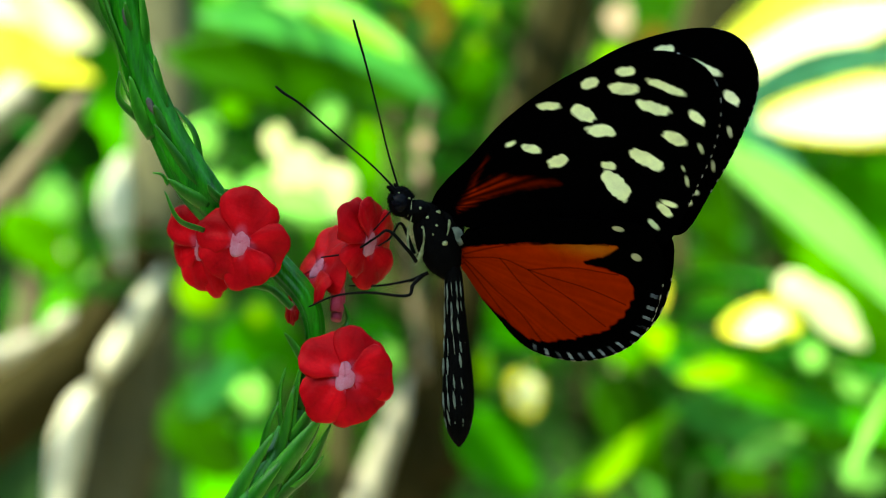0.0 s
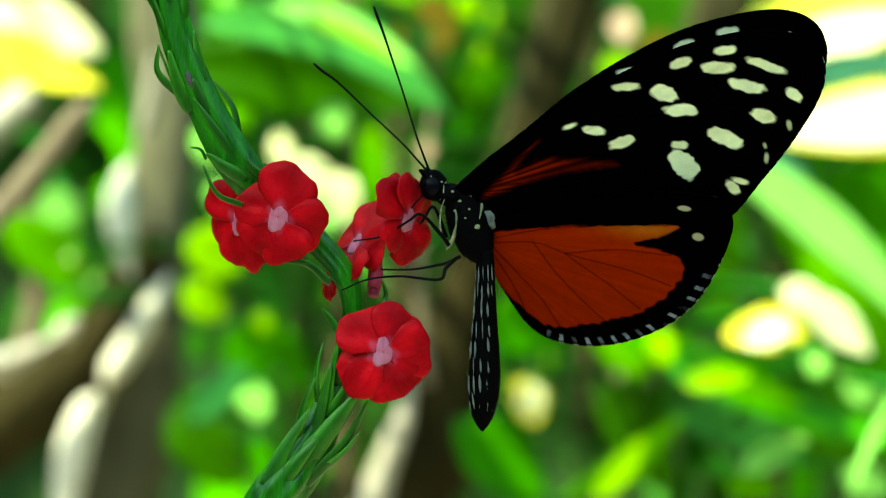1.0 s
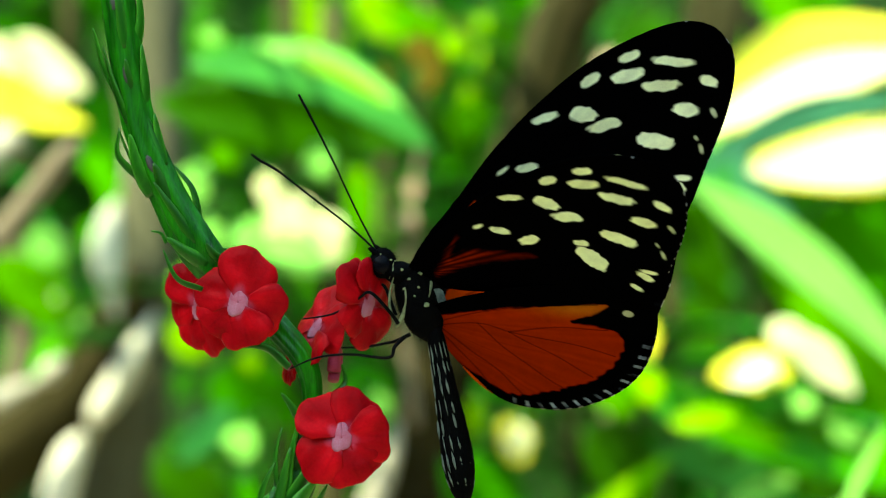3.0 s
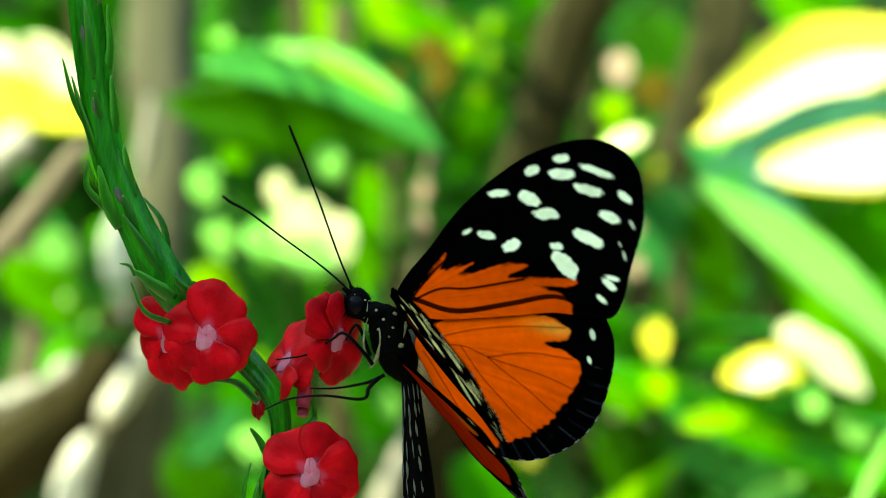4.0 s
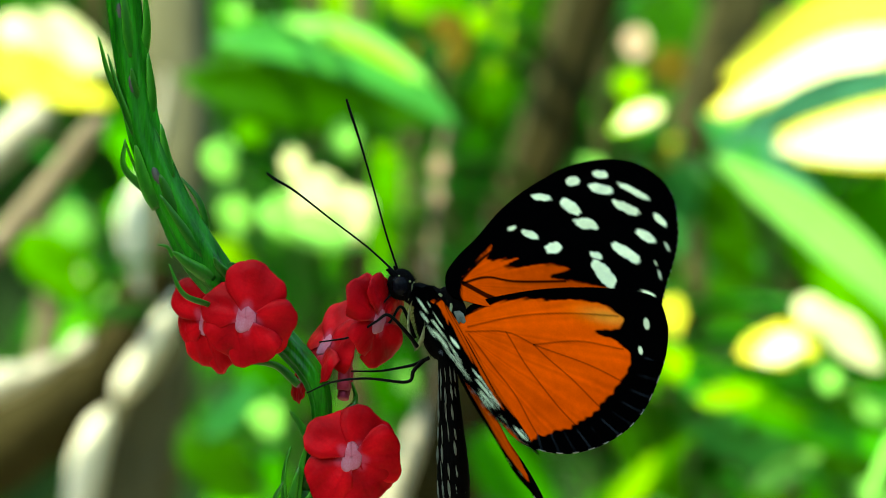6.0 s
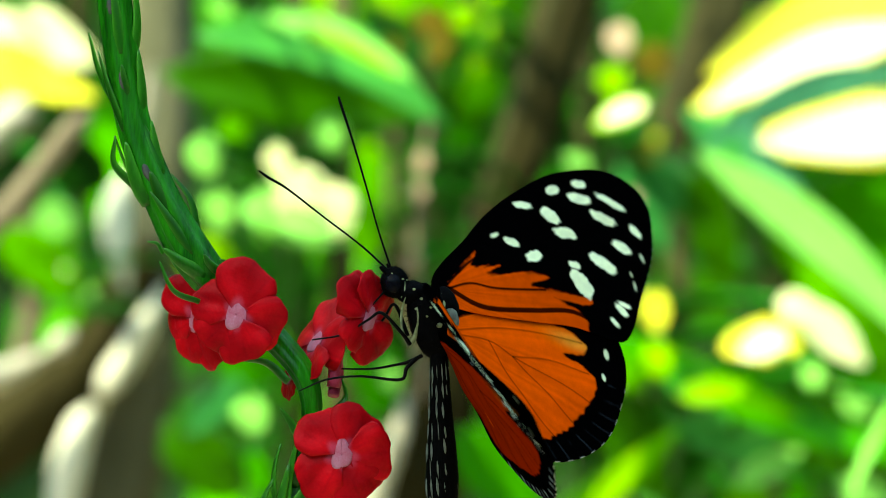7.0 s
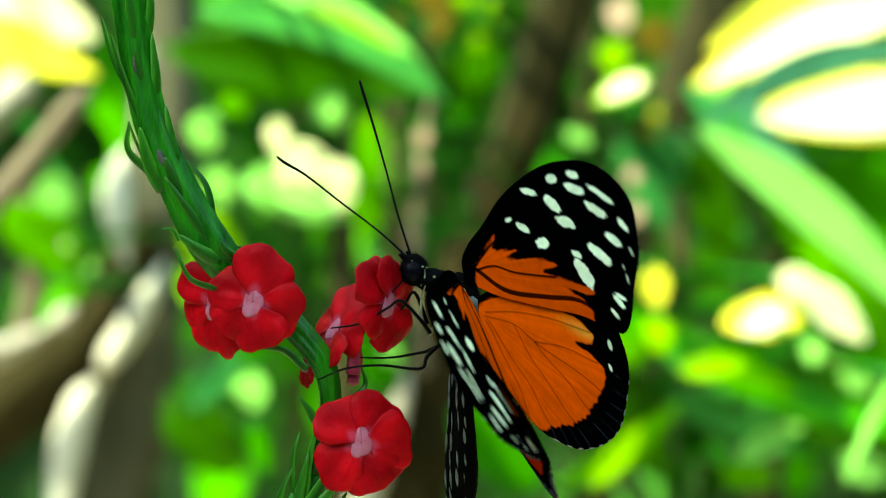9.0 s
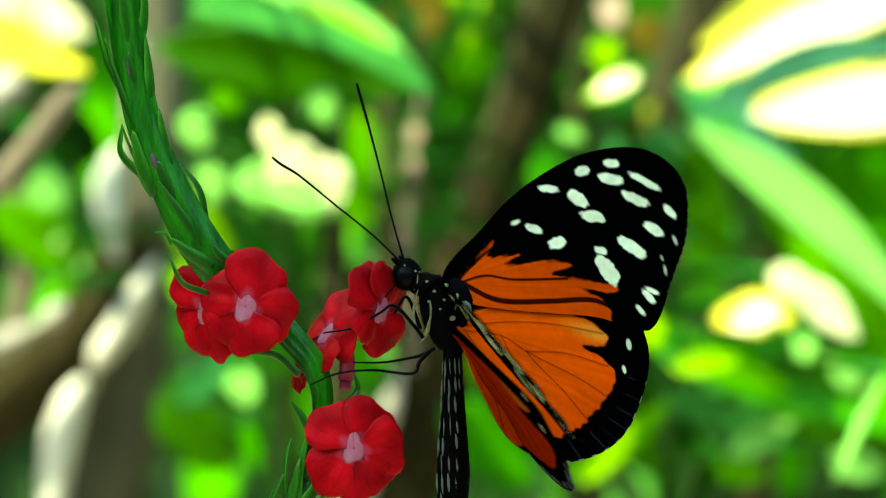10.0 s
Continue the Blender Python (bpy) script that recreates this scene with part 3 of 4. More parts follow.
def place_on_stem(me, name, v, turn, out, tilt=0.0, label=""):
    """Sets a bract or bud on the stem at the height v, turned round the stem; 0 degrees faces the viewer."""
    a, b = along(v)
    up = Vector(a[:3] - b[:3]).normalized()
    front = Vector((0, -1, 0))
    front = (front - up * front.dot(up)).normalized()
    m = Matrix((up.cross(front) * -1, -front, up)).transposed().to_4x4()
    m = Matrix.Translation(Vector(a[:3]) * MM) @ m @ Matrix.Rotation(radians(turn), 4, "Z") @ Matrix.Translation((0, -(a[3] * out) * MM, 0)) @ Matrix.Rotation(radians(tilt), 4, "X")
    return part(name, me, porterweed, label, m)


def curl(base, bend, tip, wide, front, turn, label="narrow curling green bract"):
    """A bract that springs from the stem, bends and ends in a point, all in the sketch plane; front: millimetres before the stem's axis."""
    rows, cols = 16, 6
    c = spline([sk(*base, -front * 0.6), sk(*bend, -front), sk(*tip, -front - 0.2)], rows)
    grid = np.zeros((rows, cols + 1, 3))
    for i in range(rows):
        t = i / (rows - 1)
        d = c[min(i + 1, rows - 1)] - c[max(i - 1, 0)]
        d /= np.linalg.norm(d) + 1e-12
        across = np.cross(d, (0.0, -1.0, 0.0))
        across /= np.linalg.norm(across) + 1e-12
        out = np.cross(across, d)
        a = radians(turn)
        side, face = across * math.cos(a) + out * math.sin(a), out * math.cos(a) - across * math.sin(a)
        w = wide * U / 2 * ((1 - t) ** 0.6 * 0.96 + 0.04) * min(1.0, 0.7 + 1.5 * t)
        for j in range(cols + 1):
            e = 2 * j / cols - 1
            grid[i, j] = (c[i] + side * e * w - face * 0.45 * w * e * e) * MM
    return part("bract", bract_skin(grid, rows, cols), porterweed, label)


rng = random.Random(21)
shapes = [bract_mesh(rng.uniform(8.5, 12.0), rng.uniform(1.5, 2.1), rng.uniform(0.0, 0.03), i) for i in range(6)]
for i in range(24):
    place_on_stem(shapes[i % 6], "bract", -480 + i * 44, i * 137.5 + rng.uniform(-14, 14), 0.88, rng.uniform(-1.5, 0.5))
flared = [bract_mesh(7.6, 2.3, 0.13, 31), bract_mesh(6.0, 2.1, 0.15, 32), bract_mesh(8.4, 2.2, 0.11, 33)]
for v, turn, k, tilt in ((-40, -80, 0, 4), (-120, 70, 2, 3), (880, -70, 2, 4), (900, 75, 0, 10), (860, 15, 2, 2), (920, -20, 0, 2), (970, 55, 2, 8), (1000, -65, 0, 8), (940, -50, 1, 4), (1040, 10, 0, 3)):
    place_on_stem(flared[k], "bract", v, turn, 0.9, tilt, "narrow curling green bract")
for row in (((176, 176), (150, 122), (133, 54), 17, 0.4, 40), ((214, 96), (221, 36), (213, -44), 26, 0.8, -45), ((226, 236), (231, 165), (222, 84), 32, 1.2, -40),
            ((212, 326), (178, 286), (182, 237), 20, 0.4, 40), ((242, 360), (216, 308), (202, 248), 34, 2.0, 14), ((288, 352), (264, 292), (246, 210), 34, 1.3, -35),
            ((332, 432), (318, 352), (281, 304), 17, 0.3, -35), ((196, 70), (182, 8), (172, -66), 36, 1.7, 10)):
    curl(*row)
for row in (((296, 412), (266, 352), (246, 300), 36, 2.2, 4), ((268, 446), (258, 428), (240, 424), 6, 0.6, 0), ((342, 486), (304, 462), (270, 436), 30, 2.2, 8),
            ((372, 480), (352, 462), (342, 446), 18, 2.2, 0), ((388, 474), (380, 459), (370, 455), 6, 2.0, 0), ((336, 530), (292, 510), (267, 458), 11, 5.5, 10),
            ((210, 190), (200, 150), (194, 112), 20, 2.1, 10)):
    curl(*row)
for row in (((492, 672), (452, 638), (400, 632), 18, 0.0, 20), ((510, 768), (496, 742), (479, 718), 18, 0.6, 20), ((573, 722), (594, 698), (588, 666), 14, -0.6, 30),
            ((486, 900), (494, 838), (510, 772), 22, 0.4, 30), ((420, 1010), (466, 930), (496, 815), 34, 0.6, 20), ((430, 1020), (492, 940), (544, 872), 48, 1.6, -10),
            ((450, 1040), (522, 962), (562, 885), 28, 0.4, -30), ((370, 1040), (414, 965), (458, 900), 34, 1.2, 20)):
    curl(*row)
bud_shape = ellipsoid("bud", (0.62 * MM, 0.5 * MM, 1.45 * MM), M_BUD, 0.05, 2, 12, 10)
for v, turn in ((140, 8), (302, 12), (10, 20), (326, 62), (-70, -30), (455, 30), (462, -30)):
    place_on_stem(bud_shape, "bud", v, turn, 0.84, 0, "dull purple flower bud")


def band(x, lo, hi):
    t = np.clip((x - lo) / (hi - lo), 0, 1)
    return t * t * (3 - 2 * t)


def petal_mesh(radius, half, cup, seed):
    """One lobe: rooted at the throat, widening to a rounded, rippled end; faces -Y. Pale at its root, veined."""
    rng = np.random.RandomState(seed)
    ph = rng.uniform(0, 6.28, 5)
    rows, cols = 20, 22
    grid, tint = np.zeros((rows, cols + 1, 3)), np.zeros((rows, cols + 1, 3))
    for i in range(rows):
        t = i / (rows - 1)
        for j in range(cols + 1):
            s = 2 * j / cols - 1
            edge = radius * (1 - 0.20 * abs(s) ** 3.2 + 0.05 * math.sin(3.2 * s + ph[0]) + 0.022 * math.sin(8 * s + ph[3]) + 0.006 * math.sin(21 * s + ph[1]))
            r = 0.8 + (edge - 0.8) * t
            spread = half * (0.95 + 0.14 * t - 0.1 * t * t) * (1 - 0.14 * max(0, t - 0.7) / 0.3)
            a = radians(spread) * s
            y = cup * t * t * 1.5 + 0.3 * (1 - t) ** 2 + 0.12 * t * math.exp(-(s / 0.16) ** 2) + 0.1 * t * math.sin(9 * s + 4 * t + ph[4]) * (0.4 + t) + 0.07 * math.sin(11 * t + 4 * s + ph[0]) * t + 0.22 * t * math.sin(2.4 * s + ph[1]) + 0.12 * t * t * math.sin(5.5 * s + 2 * t + ph[2]) + 0.55 * t * t * s * s + 0.5 * max(0, t - 0.75) ** 2 * 8
            grid[i, j] = (r * math.sin(a) * MM, y * MM, r * math.cos(a) * MM)
            pale = 0.5 * (1 - float(band(np.array(r), 1.2 + 0.35 * math.sin(4 * s + ph[4]), 2.1 + 0.5 * math.sin(4 * s + ph[4]))))
            vein = 1 - 0.22 * max(0.0, math.cos(s * 15 + 0.6 * math.sin(4 * t + ph[4]))) ** 6 * t
            shade = (0.82 + 0.18 * math.sin(3 * s + 4 * t + ph[2])) * vein * (1 - 0.3 * float(band(np.array(abs(s)), 0.7, 1.0)) * t)
            red = np.array((0.68, 0.002, 0.013)) * shade
            tint[i, j] = red * (1 - pale) + np.array((0.55, 0.10, 0.20)) * pale
    me = slab("petal", grid, 0.16 * MM, M_PETAL)
    at = me.attributes.new("pigment", "FLOAT_COLOR", "POINT")
    both = np.vstack((tint.reshape(-1, 3), tint.reshape(-1, 3)))
    at.data.foreach_set("color", np.c_[both, np.ones(len(both))].astype(np.float32).ravel())
    return me


def throat_mesh():
    """The pale mouth of the flower: a shallow, uneven cushion over the roots of the lobes."""
    rows, cols = 7, 32
    grid = np.zeros((rows, cols + 1, 3))
    for i in range(rows):
        t = 0.03 + 0.97 * i / (rows - 1)
        for j in range(cols + 1):
            a = 2 * math.pi * j / cols
            r = 1.35 * t * (1 + 0.14 * math.cos(2 * a - 0.5) * t + 0.12 * math.cos(3 * a + 0.6) * t + 0.05 * math.cos(5 * a) * t)
            y = 0.02 + 0.2 * t * t + 0.06 * math.exp(-(t / 0.25) ** 2)
            grid[i, j] = (r * math.sin(a) * MM, y * MM, 1.2 * r * math.cos(a) * MM)
    return slab("throat", grid, 0.12 * MM, M_THROAT)


LOBES = [petal_mesh(6.35, 53, c, 50 + i) for i, c in enumerate((0.25, 0.5, 0.1, 0.4, 0.7))]
THROAT = throat_mesh()


def flower(u, v, depth, rx, rz, roll, size, root, label, lobes=(0, 72, 144, 216, 288), sizes=(1, 1, 1, 1, 1)):
    """A flower facing the viewer before its turn (rx, rz), with five lobes, a pale throat and a tube back to the stem at root."""
    top = new("flower")
    top.parent = porterweed
    centre = sk(u, v, depth) * MM
    top.matrix_basis = Matrix.Translation(centre) @ pose(0, 0, 0, rx, 0, rz) @ Matrix.Scale(size, 4)
    tagged(top, label)
    for i, (a, f) in enumerate(zip(lobes, sizes)):
        part("petal", LOBES[i], top, m=pose(0, (0, 0.00025, 0.0001, 0.0003, 0.00018)[i], 0, 0, roll + a, 0) @ pose(0, 0, 0, 0, 0, 6) @ Matrix.Scale(f, 4))
    part("throat", THROAT, top, "pale pink flower throat", pose(0, 0.0001, 0, 0, roll, 0))
    local = top.matrix_basis.inverted()
    far_end = local @ Vector(sk(*root) * MM)
    mid = Vector((0, 0.0045, 0)).lerp(far_end, 0.35)
    part("tube", tube("tube", [(0, 0.0009, 0, 0.0008), (0, 0.0024, 0, 0.00095), (*mid, 0.0009), (*far_end, 0.0008)], M_TUBE, 12, 20), top, "pinkish flower tube")
    return top


flower(400, 553, -4.0, 4, -6, 0, 1.04, (455, 610, 1.0), "red flower with a pale throat, wide open", (20, 110, 166, 230, 300), (1.05, 0.95, 0.93, 0.86, 0.86))
flower(324, 562, 0.8, 10, -38, 0, 0.98, (400, 560, 1.5), "red flower half behind another", (-30, 60, 150, 205, 270), (1.0, 0.85, 1.08, 1.0, 0.9))
flower(590, 797, -3.5, -4, 6, 0, 1.03, (548, 760, 1.5), "red flower with a pale throat, wide open", (-40, 32, 88, 158, 230), (0.98, 1.0, 0.98, 0.98, 0.98))
flower(640, 556, -1.0, 6, 54, 4, 1.0, (572, 680, 0.5), "red flower seen from its side, pink tube", (0, 78, 150, 214, 318), (0.9, 0.95, 0.95, 0.8, 1.0))
flower(536, 598, 2.2, -24, -56, 15, 0.92, (572, 695, 1.2), "red flower turned up, pink tube")
flower(490, 668, 3.5, -10, -60, 5, 0.42, (520, 660, 1.5), "small red flower half hidden by the stem")


# ---- the butterfly ----
def signed(p, poly):
    """Signed distance of points to a closed outline, negative inside, and the nearest outline points."""
    d2 = np.full(len(p), 1e18)
    near = np.zeros_like(p)
    inside = np.zeros(len(p), bool)
    for a, b in zip(poly, np.roll(poly, -1, axis=0)):
        e, w = b - a, p - a
        t = np.clip((w @ e) / (e @ e + 1e-12), 0, 1)
        q = a + t[:, None] * e
        dd = ((p - q) ** 2).sum(1)
        m = dd < d2
        d2[m], near[m] = dd[m], q[m]
        cross = ((a[1] <= p[:, 1]) != (b[1] <= p[:, 1])) & (p[:, 0] < (b[0] - a[0]) * (p[:, 1] - a[1]) / (b[1] - a[1] + 1e-12) + a[0])
        inside ^= cross
    d = np.sqrt(d2)
    return np.where(inside, -d, d), near


def to_line(p, line):
    d2 = np.full(len(p), 1e18)
    line = np.asarray(line, float)
    for a, b in zip(line[:-1], line[1:]):
        e, w = b - a, p - a
        t = np.clip((w @ e) / (e @ e + 1e-12), 0, 1)
        d2 = np.minimum(d2, ((p - a - t[:, None] * e) ** 2).sum(1))
    return np.sqrt(d2)


FORE = closed([(-34, 12), (-38, -26), (-4, -74), (57, -138), (121, -212), (199, -284), (289, -352), (358, -390), (437, -420), (502, -429), (553, -411), (580, -364), (576, -302), (550, -226),
               (512, -147), (466, -58), (420, -40), (322, -38), (218, -18), (91, 6), (20, 14)], 170)
HIND = closed([(-8, 62), (20, 16), (120, -24), (230, -52), (340, -66), (425, -62), (449, -22), (446, 22), (426, 86), (389, 155), (338, 210), (270, 252), (200, 273), (130, 270), (80, 241),
               (43, 190), (14, 130), (-6, 92)], 170)
# cream spots: centre, half length, half width, slant
SPOTS = [(362, -145, 35, 23, 32), (348, -180, 16, 10, -3), (426, -207, 34, 17, 18), (487, -261, 24, 15, 17), (531, -311, 18, 11, 28), (446, -312, 33, 13, 4), (472, -357, 41, 10, 11),
         (388, -339, 29, 14, -10), (338, -248, 31, 13, -9), (302, -274, 25, 17, 18), (233, -275, 25, 9, -12), (394, -374, 21, 10, -17), (322, -338, 22, 11, -34), (456, -116, 17, 11, 45),
         (466, -130, 17, 7, 7), (433, -80, 13, 8, 36), (244, -168, 24, 13, -27), (190, -182, 22, 10, -5), (146, -182, 14, 5, -32), (506, -183, 10, 5, 80), (535, -250, 11, 6, 70), (499, -205, 6, 4, 60)]
FORE_ORANGE = closed([(2, -30), (40, -72), (90, -128), (72, -92), (100, -100), (150, -118), (110, -84), (220, -123), (275, -130), (225, -98), (297, -108), (380, -114), (362, -97), (280, -92), (335, -84),
                      (356, -60), (345, -20), (218, 0), (91, 20), (0, 20)], 160)
FORE_STREAK = closed([(14, -14), (44, -68), (96, -150), (64, -78), (120, -114), (246, -124), (136, -84), (60, -40)], 120)
HIND_ORANGE = closed([(-20, 70), (40, 20), (123, -10), (273, -30), (348, -14), (340, 8), (284, 24), (332, 36), (360, 60), (345, 100), (318, 135), (245, 204), (150, 246), (95, 262), (20, 190), (-20, 110)], 150)
HIND_UNDER = closed([(5, 52), (121, 22), (229, 2), (345, -14), (354, -4), (300, 22), (282, 36), (336, 44), (364, 60), (366, 92), (338, 140), (290, 182), (234, 208), (172, 228), (116, 234), (44, 182), (-10, 100)], 150)
HIND_VEINS = [spline(line, 24) for line in [[(5, 70), (90, 58), (150, 72)], [(150, 72), (250, 50), (345, 52)], [(150, 72), (250, 90), (345, 118)], [(150, 72), (230, 130), (290, 175)], [(90, 58), (160, 150), (230, 215)],
              [(10, 74), (90, 160), (150, 250)], [(5, 80), (50, 150), (85, 240)], [(10, 60), (120, 22), (230, 0), (340, -12)]]]
FORE_VEINS = [spline(line, 24) for line in [[(0, -20), (91, -11), (218, -44), (322, -73), (392, -61), (460, -60)], [(0, -20), (60, -50), (130, -62), (260, -100)], [(0, -30), (50, -82), (90, -118)]]]
BLACK, CREAM, PALE = np.array((0.0005, 0.0005, 0.0006)), np.array((0.95, 1.0, 0.64)), np.array((0.90, 1.0, 0.58))
ORANGE, DEEP, RUST = np.array((0.84, 0.088, 0.001)), np.array((0.60, 0.05, 0.001)), np.array((0.26, 0.0145, 0.001))


def pigment(p, hind, upper):
    """The colour of the scales at points p of a wing, on its upper or under side."""
    x, y = p[:, 0] * 0.05, p[:, 1] * 0.05
    wob = (np.sin(x * 2.1 + 1.3 * np.sin(y * 1.7)) * np.sin(y * 2.3 + 1.1 * np.sin(x * 1.9 + 1)) + 0.6 * np.sin(x * 5.3 + 2 * np.sin(y * 3.1)) * np.sin(y * 4.7 + x)) * 0.45
    ray = np.arctan2(p[:, 1] - 60 if hind else p[:, 1] + 10, p[:, 0] + 30)
    streak = 2.8 * np.sin(ray * 34 + 0.8 * np.sin(ray * 13)) * np.sin(ray * 71 + 1)
    grain = 0.90 + 0.10 * np.sin(ray * 62 + 2 * np.sin(ray * 27) + 0.8 * wob) * np.sin(ray * 23 + 0.01 * p[:, 0])
    col = np.tile(BLACK, (len(p), 1))

    def lay(mask, c):
        nonlocal col
        col = col * (1 - mask[:, None]) + np.asarray(c) * mask[:, None]

    if hind:
        sd, _ = signed(p, HIND_ORANGE if upper else HIND_UNDER)
        tone = np.clip((p[:, 1] + 30) / 280, 0, 1)[:, None]
        base = (DEEP * tone + ORANGE * (1 - tone)) if upper else RUST * (0.85 + 0.25 * (1 - tone))
        if not upper:
            warm = np.exp(-((p[:, 0] - 300) / 90) ** 2 - ((p[:, 1] + 2) / 22) ** 2)[:, None]
            base = base * (1 - warm) + np.array((0.34, 0.09, 0.008)) * warm
        else:
            base = base * 0.5 + ORANGE * 0.5
            warm = np.exp(-((p[:, 0] - 320) / 60) ** 2 - ((p[:, 1] + 8) / 16) ** 2)[:, None] * 0.7
            base = base * (1 - warm) + np.array((0.85, 0.36, 0.04)) * warm
        lay(1 - band(sd + 2.5 * wob + streak, -3, 2.5), base)
        for line in HIND_VEINS:
            lay((1 - band(to_line(p, line), 0.8, 2.6)) * (0.55 if upper else 0.5), BLACK)
        for x, y, a, b in ((403, -7, 12, 7), (383, 49, 9, 5)) if upper else ((369, -51, 6, 13), (395, 5, 9, 11)):
            lay(1 - band(np.hypot((p[:, 0] - x) / b, (p[:, 1] - y) / a), 0.75, 1.1), CREAM * (0.8 if upper else 0.45))
        rim, near = signed(p, HIND)
        turn = np.arctan2(near[:, 1] - 60, near[:, 0] - 180)
        cells = turn / (0.125 if not upper else 0.17)
        dash = (np.abs(cells - np.round(cells) + 0.01 * rim) < (0.15 if not upper else 0.08)) & (turn > 0.05) & (turn < 1.95)
        depth = (1 - band(np.abs(rim + 12), 5, 9)) if not upper else (1 - band(np.abs(rim + 22), 14, 24)) * 0.035
        lay(depth * dash * (0.5 + 0.45 * np.sin(np.round(cells) * 2.7 + 1) + 0.4 * wob).clip(0, 1) * 0.6, (0.40, 0.50, 0.66))
        lay((1 - band(np.abs(rim), 0.5, 2.0)) * (np.abs(cells - np.round(cells)) < 0.2) * (turn > 0.0) * (turn < 1.8) * 0.6, (0.7, 0.72, 0.7))
    else:
        sd, _ = signed(p, FORE_ORANGE if upper else FORE_STREAK)
        tone = np.clip(p[:, 0] / 330, 0, 1)[:, None]
        base = (DEEP * 0.4 + ORANGE * 0.6) * (1 - tone * 0.2) if upper else RUST * (1.3 - 1.0 * tone) * (0.55 + 0.45 * np.sin(ray * 60 + 1.5 * np.sin(ray * 23)))[:, None]
        lay((1 - band(sd + 2.5 * wob + streak, *((-4, 3) if upper else (-14, 6)))) * (1 if upper else 0.85), base)
        for k, line in enumerate(FORE_VEINS):
            wide = 3.0 if upper and k == 0 else 0.0
            lay((1 - band(to_line(p, line), 1.2 + wide, 3.6 + wide)) * (0.95 if upper else 0.6), BLACK)
        for x, y, a, b, s in SPOTS:
            c, n = math.cos(radians(s)), math.sin(radians(s))
            q, b = p - (x, y), b * 0.9
            e = (np.abs((q[:, 0] * c + q[:, 1] * n) / a) ** 2.4 + np.abs((-q[:, 0] * n + q[:, 1] * c) / b) ** 2.4) ** (1 / 2.4)
            lay(1 - band(e + 0.28 * wob, 1 - 2.5 / b, 1 + 1.0 / b), (CREAM if upper else PALE) * (1 if a > 12 else 0.5))
        rim, near = signed(p, FORE)
        edge = (p[:, 0] > 500) & (p[:, 1] < -110)
        cells = (near[:, 0] * 0.6 - near[:, 1]) / 26
        lay((1 - band(np.abs(rim), 0.5, 2.0)) * edge * (np.abs(cells - np.round(cells)) < 0.14) * 0.35, (0.7, 0.72, 0.75))
    return col * grain[:, None]


def wing(name, outline, hind, near_side, label):
    """A wing as a thin closed slab with scale colours on both its sides; its hinge is its origin."""
    step = 1.7
    lo, hi = outline.min(0) - 4, outline.max(0) + 4
    nx, ny = int((hi[0] - lo[0]) / step) + 1, int((hi[1] - lo[1]) / step) + 1
    gx, gy = np.meshgrid(lo[0] + step * np.arange(nx), lo[1] + step * np.arange(ny), indexing="ij")
    p = np.c_[gx.ravel(), gy.ravel()]
    sd, near = signed(p, outline)
    ins = (sd < step * 0.35).reshape(nx, ny)
    cell = ins[:-1, :-1] & ins[1:, :-1] & ins[1:, 1:] & ins[:-1, 1:]
    snap = np.abs(sd) < step * 0.75
    p[snap] = near[snap]
    i, j = np.nonzero(cell)
    quad = np.c_[i * ny + j, (i + 1) * ny + j, (i + 1) * ny + j + 1, i * ny + j + 1]
    used, inv = np.unique(quad, return_inverse=True)
    quad = inv.reshape(-1, 4)
    p = p[used]
    n = len(p)
    r = np.hypot(p[:, 0], p[:, 1])
    veins = HIND_VEINS if hind else FORE_VEINS
    lift = np.zeros(n)
    for line in veins:
        lift = np.maximum(lift, 1 - band(to_line(p, line), 0.5, 4))
    flip = -1 if near_side else 1
    camber = flip * (0.35 * np.sin(np.clip(r / 600, 0, 1) * math.pi) + 0.12 * np.sin(p[:, 1] * 0.05 + p[:, 0] * 0.02))
    off = (-0.35 if near_side else 0.35) if hind else 0.0
    half = 0.06 + 0.05 * lift
    front = np.c_[p[:, 0] * U, camber + off - half, -p[:, 1] * U] * MM
    back = np.c_[p[:, 0] * U, camber + off + half, -p[:, 1] * U] * MM
    edges = np.vstack([quad[:, [a, b]] for a, b in ((0, 1), (1, 2), (2, 3), (3, 0))])
    keys = np.sort(edges, axis=1)
    _, idx, cnt = np.unique(keys, axis=0, return_index=True, return_counts=True)
    rim = edges[idx[cnt == 1]]
    faces = np.vstack((quad, quad[:, ::-1] + n, np.c_[rim[:, 1], rim[:, 0], rim[:, 0] + n, rim[:, 1] + n]))
    me = mesh_of(name, np.vstack((front, back)), faces.tolist(), M_WING)
    upper, under = pigment(p, hind, True), pigment(p, hind, False)
    both = np.vstack((under, upper) if near_side else (upper, under))
    at = me.attributes.new("pigment", "FLOAT_COLOR", "POINT")
    at.data.foreach_set("color", np.c_[both, np.ones(len(both))].astype(np.float32).ravel())
    return part(name, me, butterfly, label)


butterfly = tagged(new("butterfly"), "black and orange butterfly with cream-spotted wings on a flower", "butterfly")
near_forewing = wing("forewing", FORE, False, True, "black forewing with cream spots and orange base")
near_hindwing = wing("hindwing", HIND, True, True, "orange hindwing with a black margin")
far_forewing = wing("forewing", FORE, False, False, "black forewing with cream spots and orange base")
far_hindwing = wing("hindwing", HIND, True, False, "orange hindwing with a black margin")


def bp(u, v, y=0.0):
    """A point of the butterfly's own space in metres; its head is the origin."""
    return Vector((u * U * MM, y * MM, -v * U * MM))


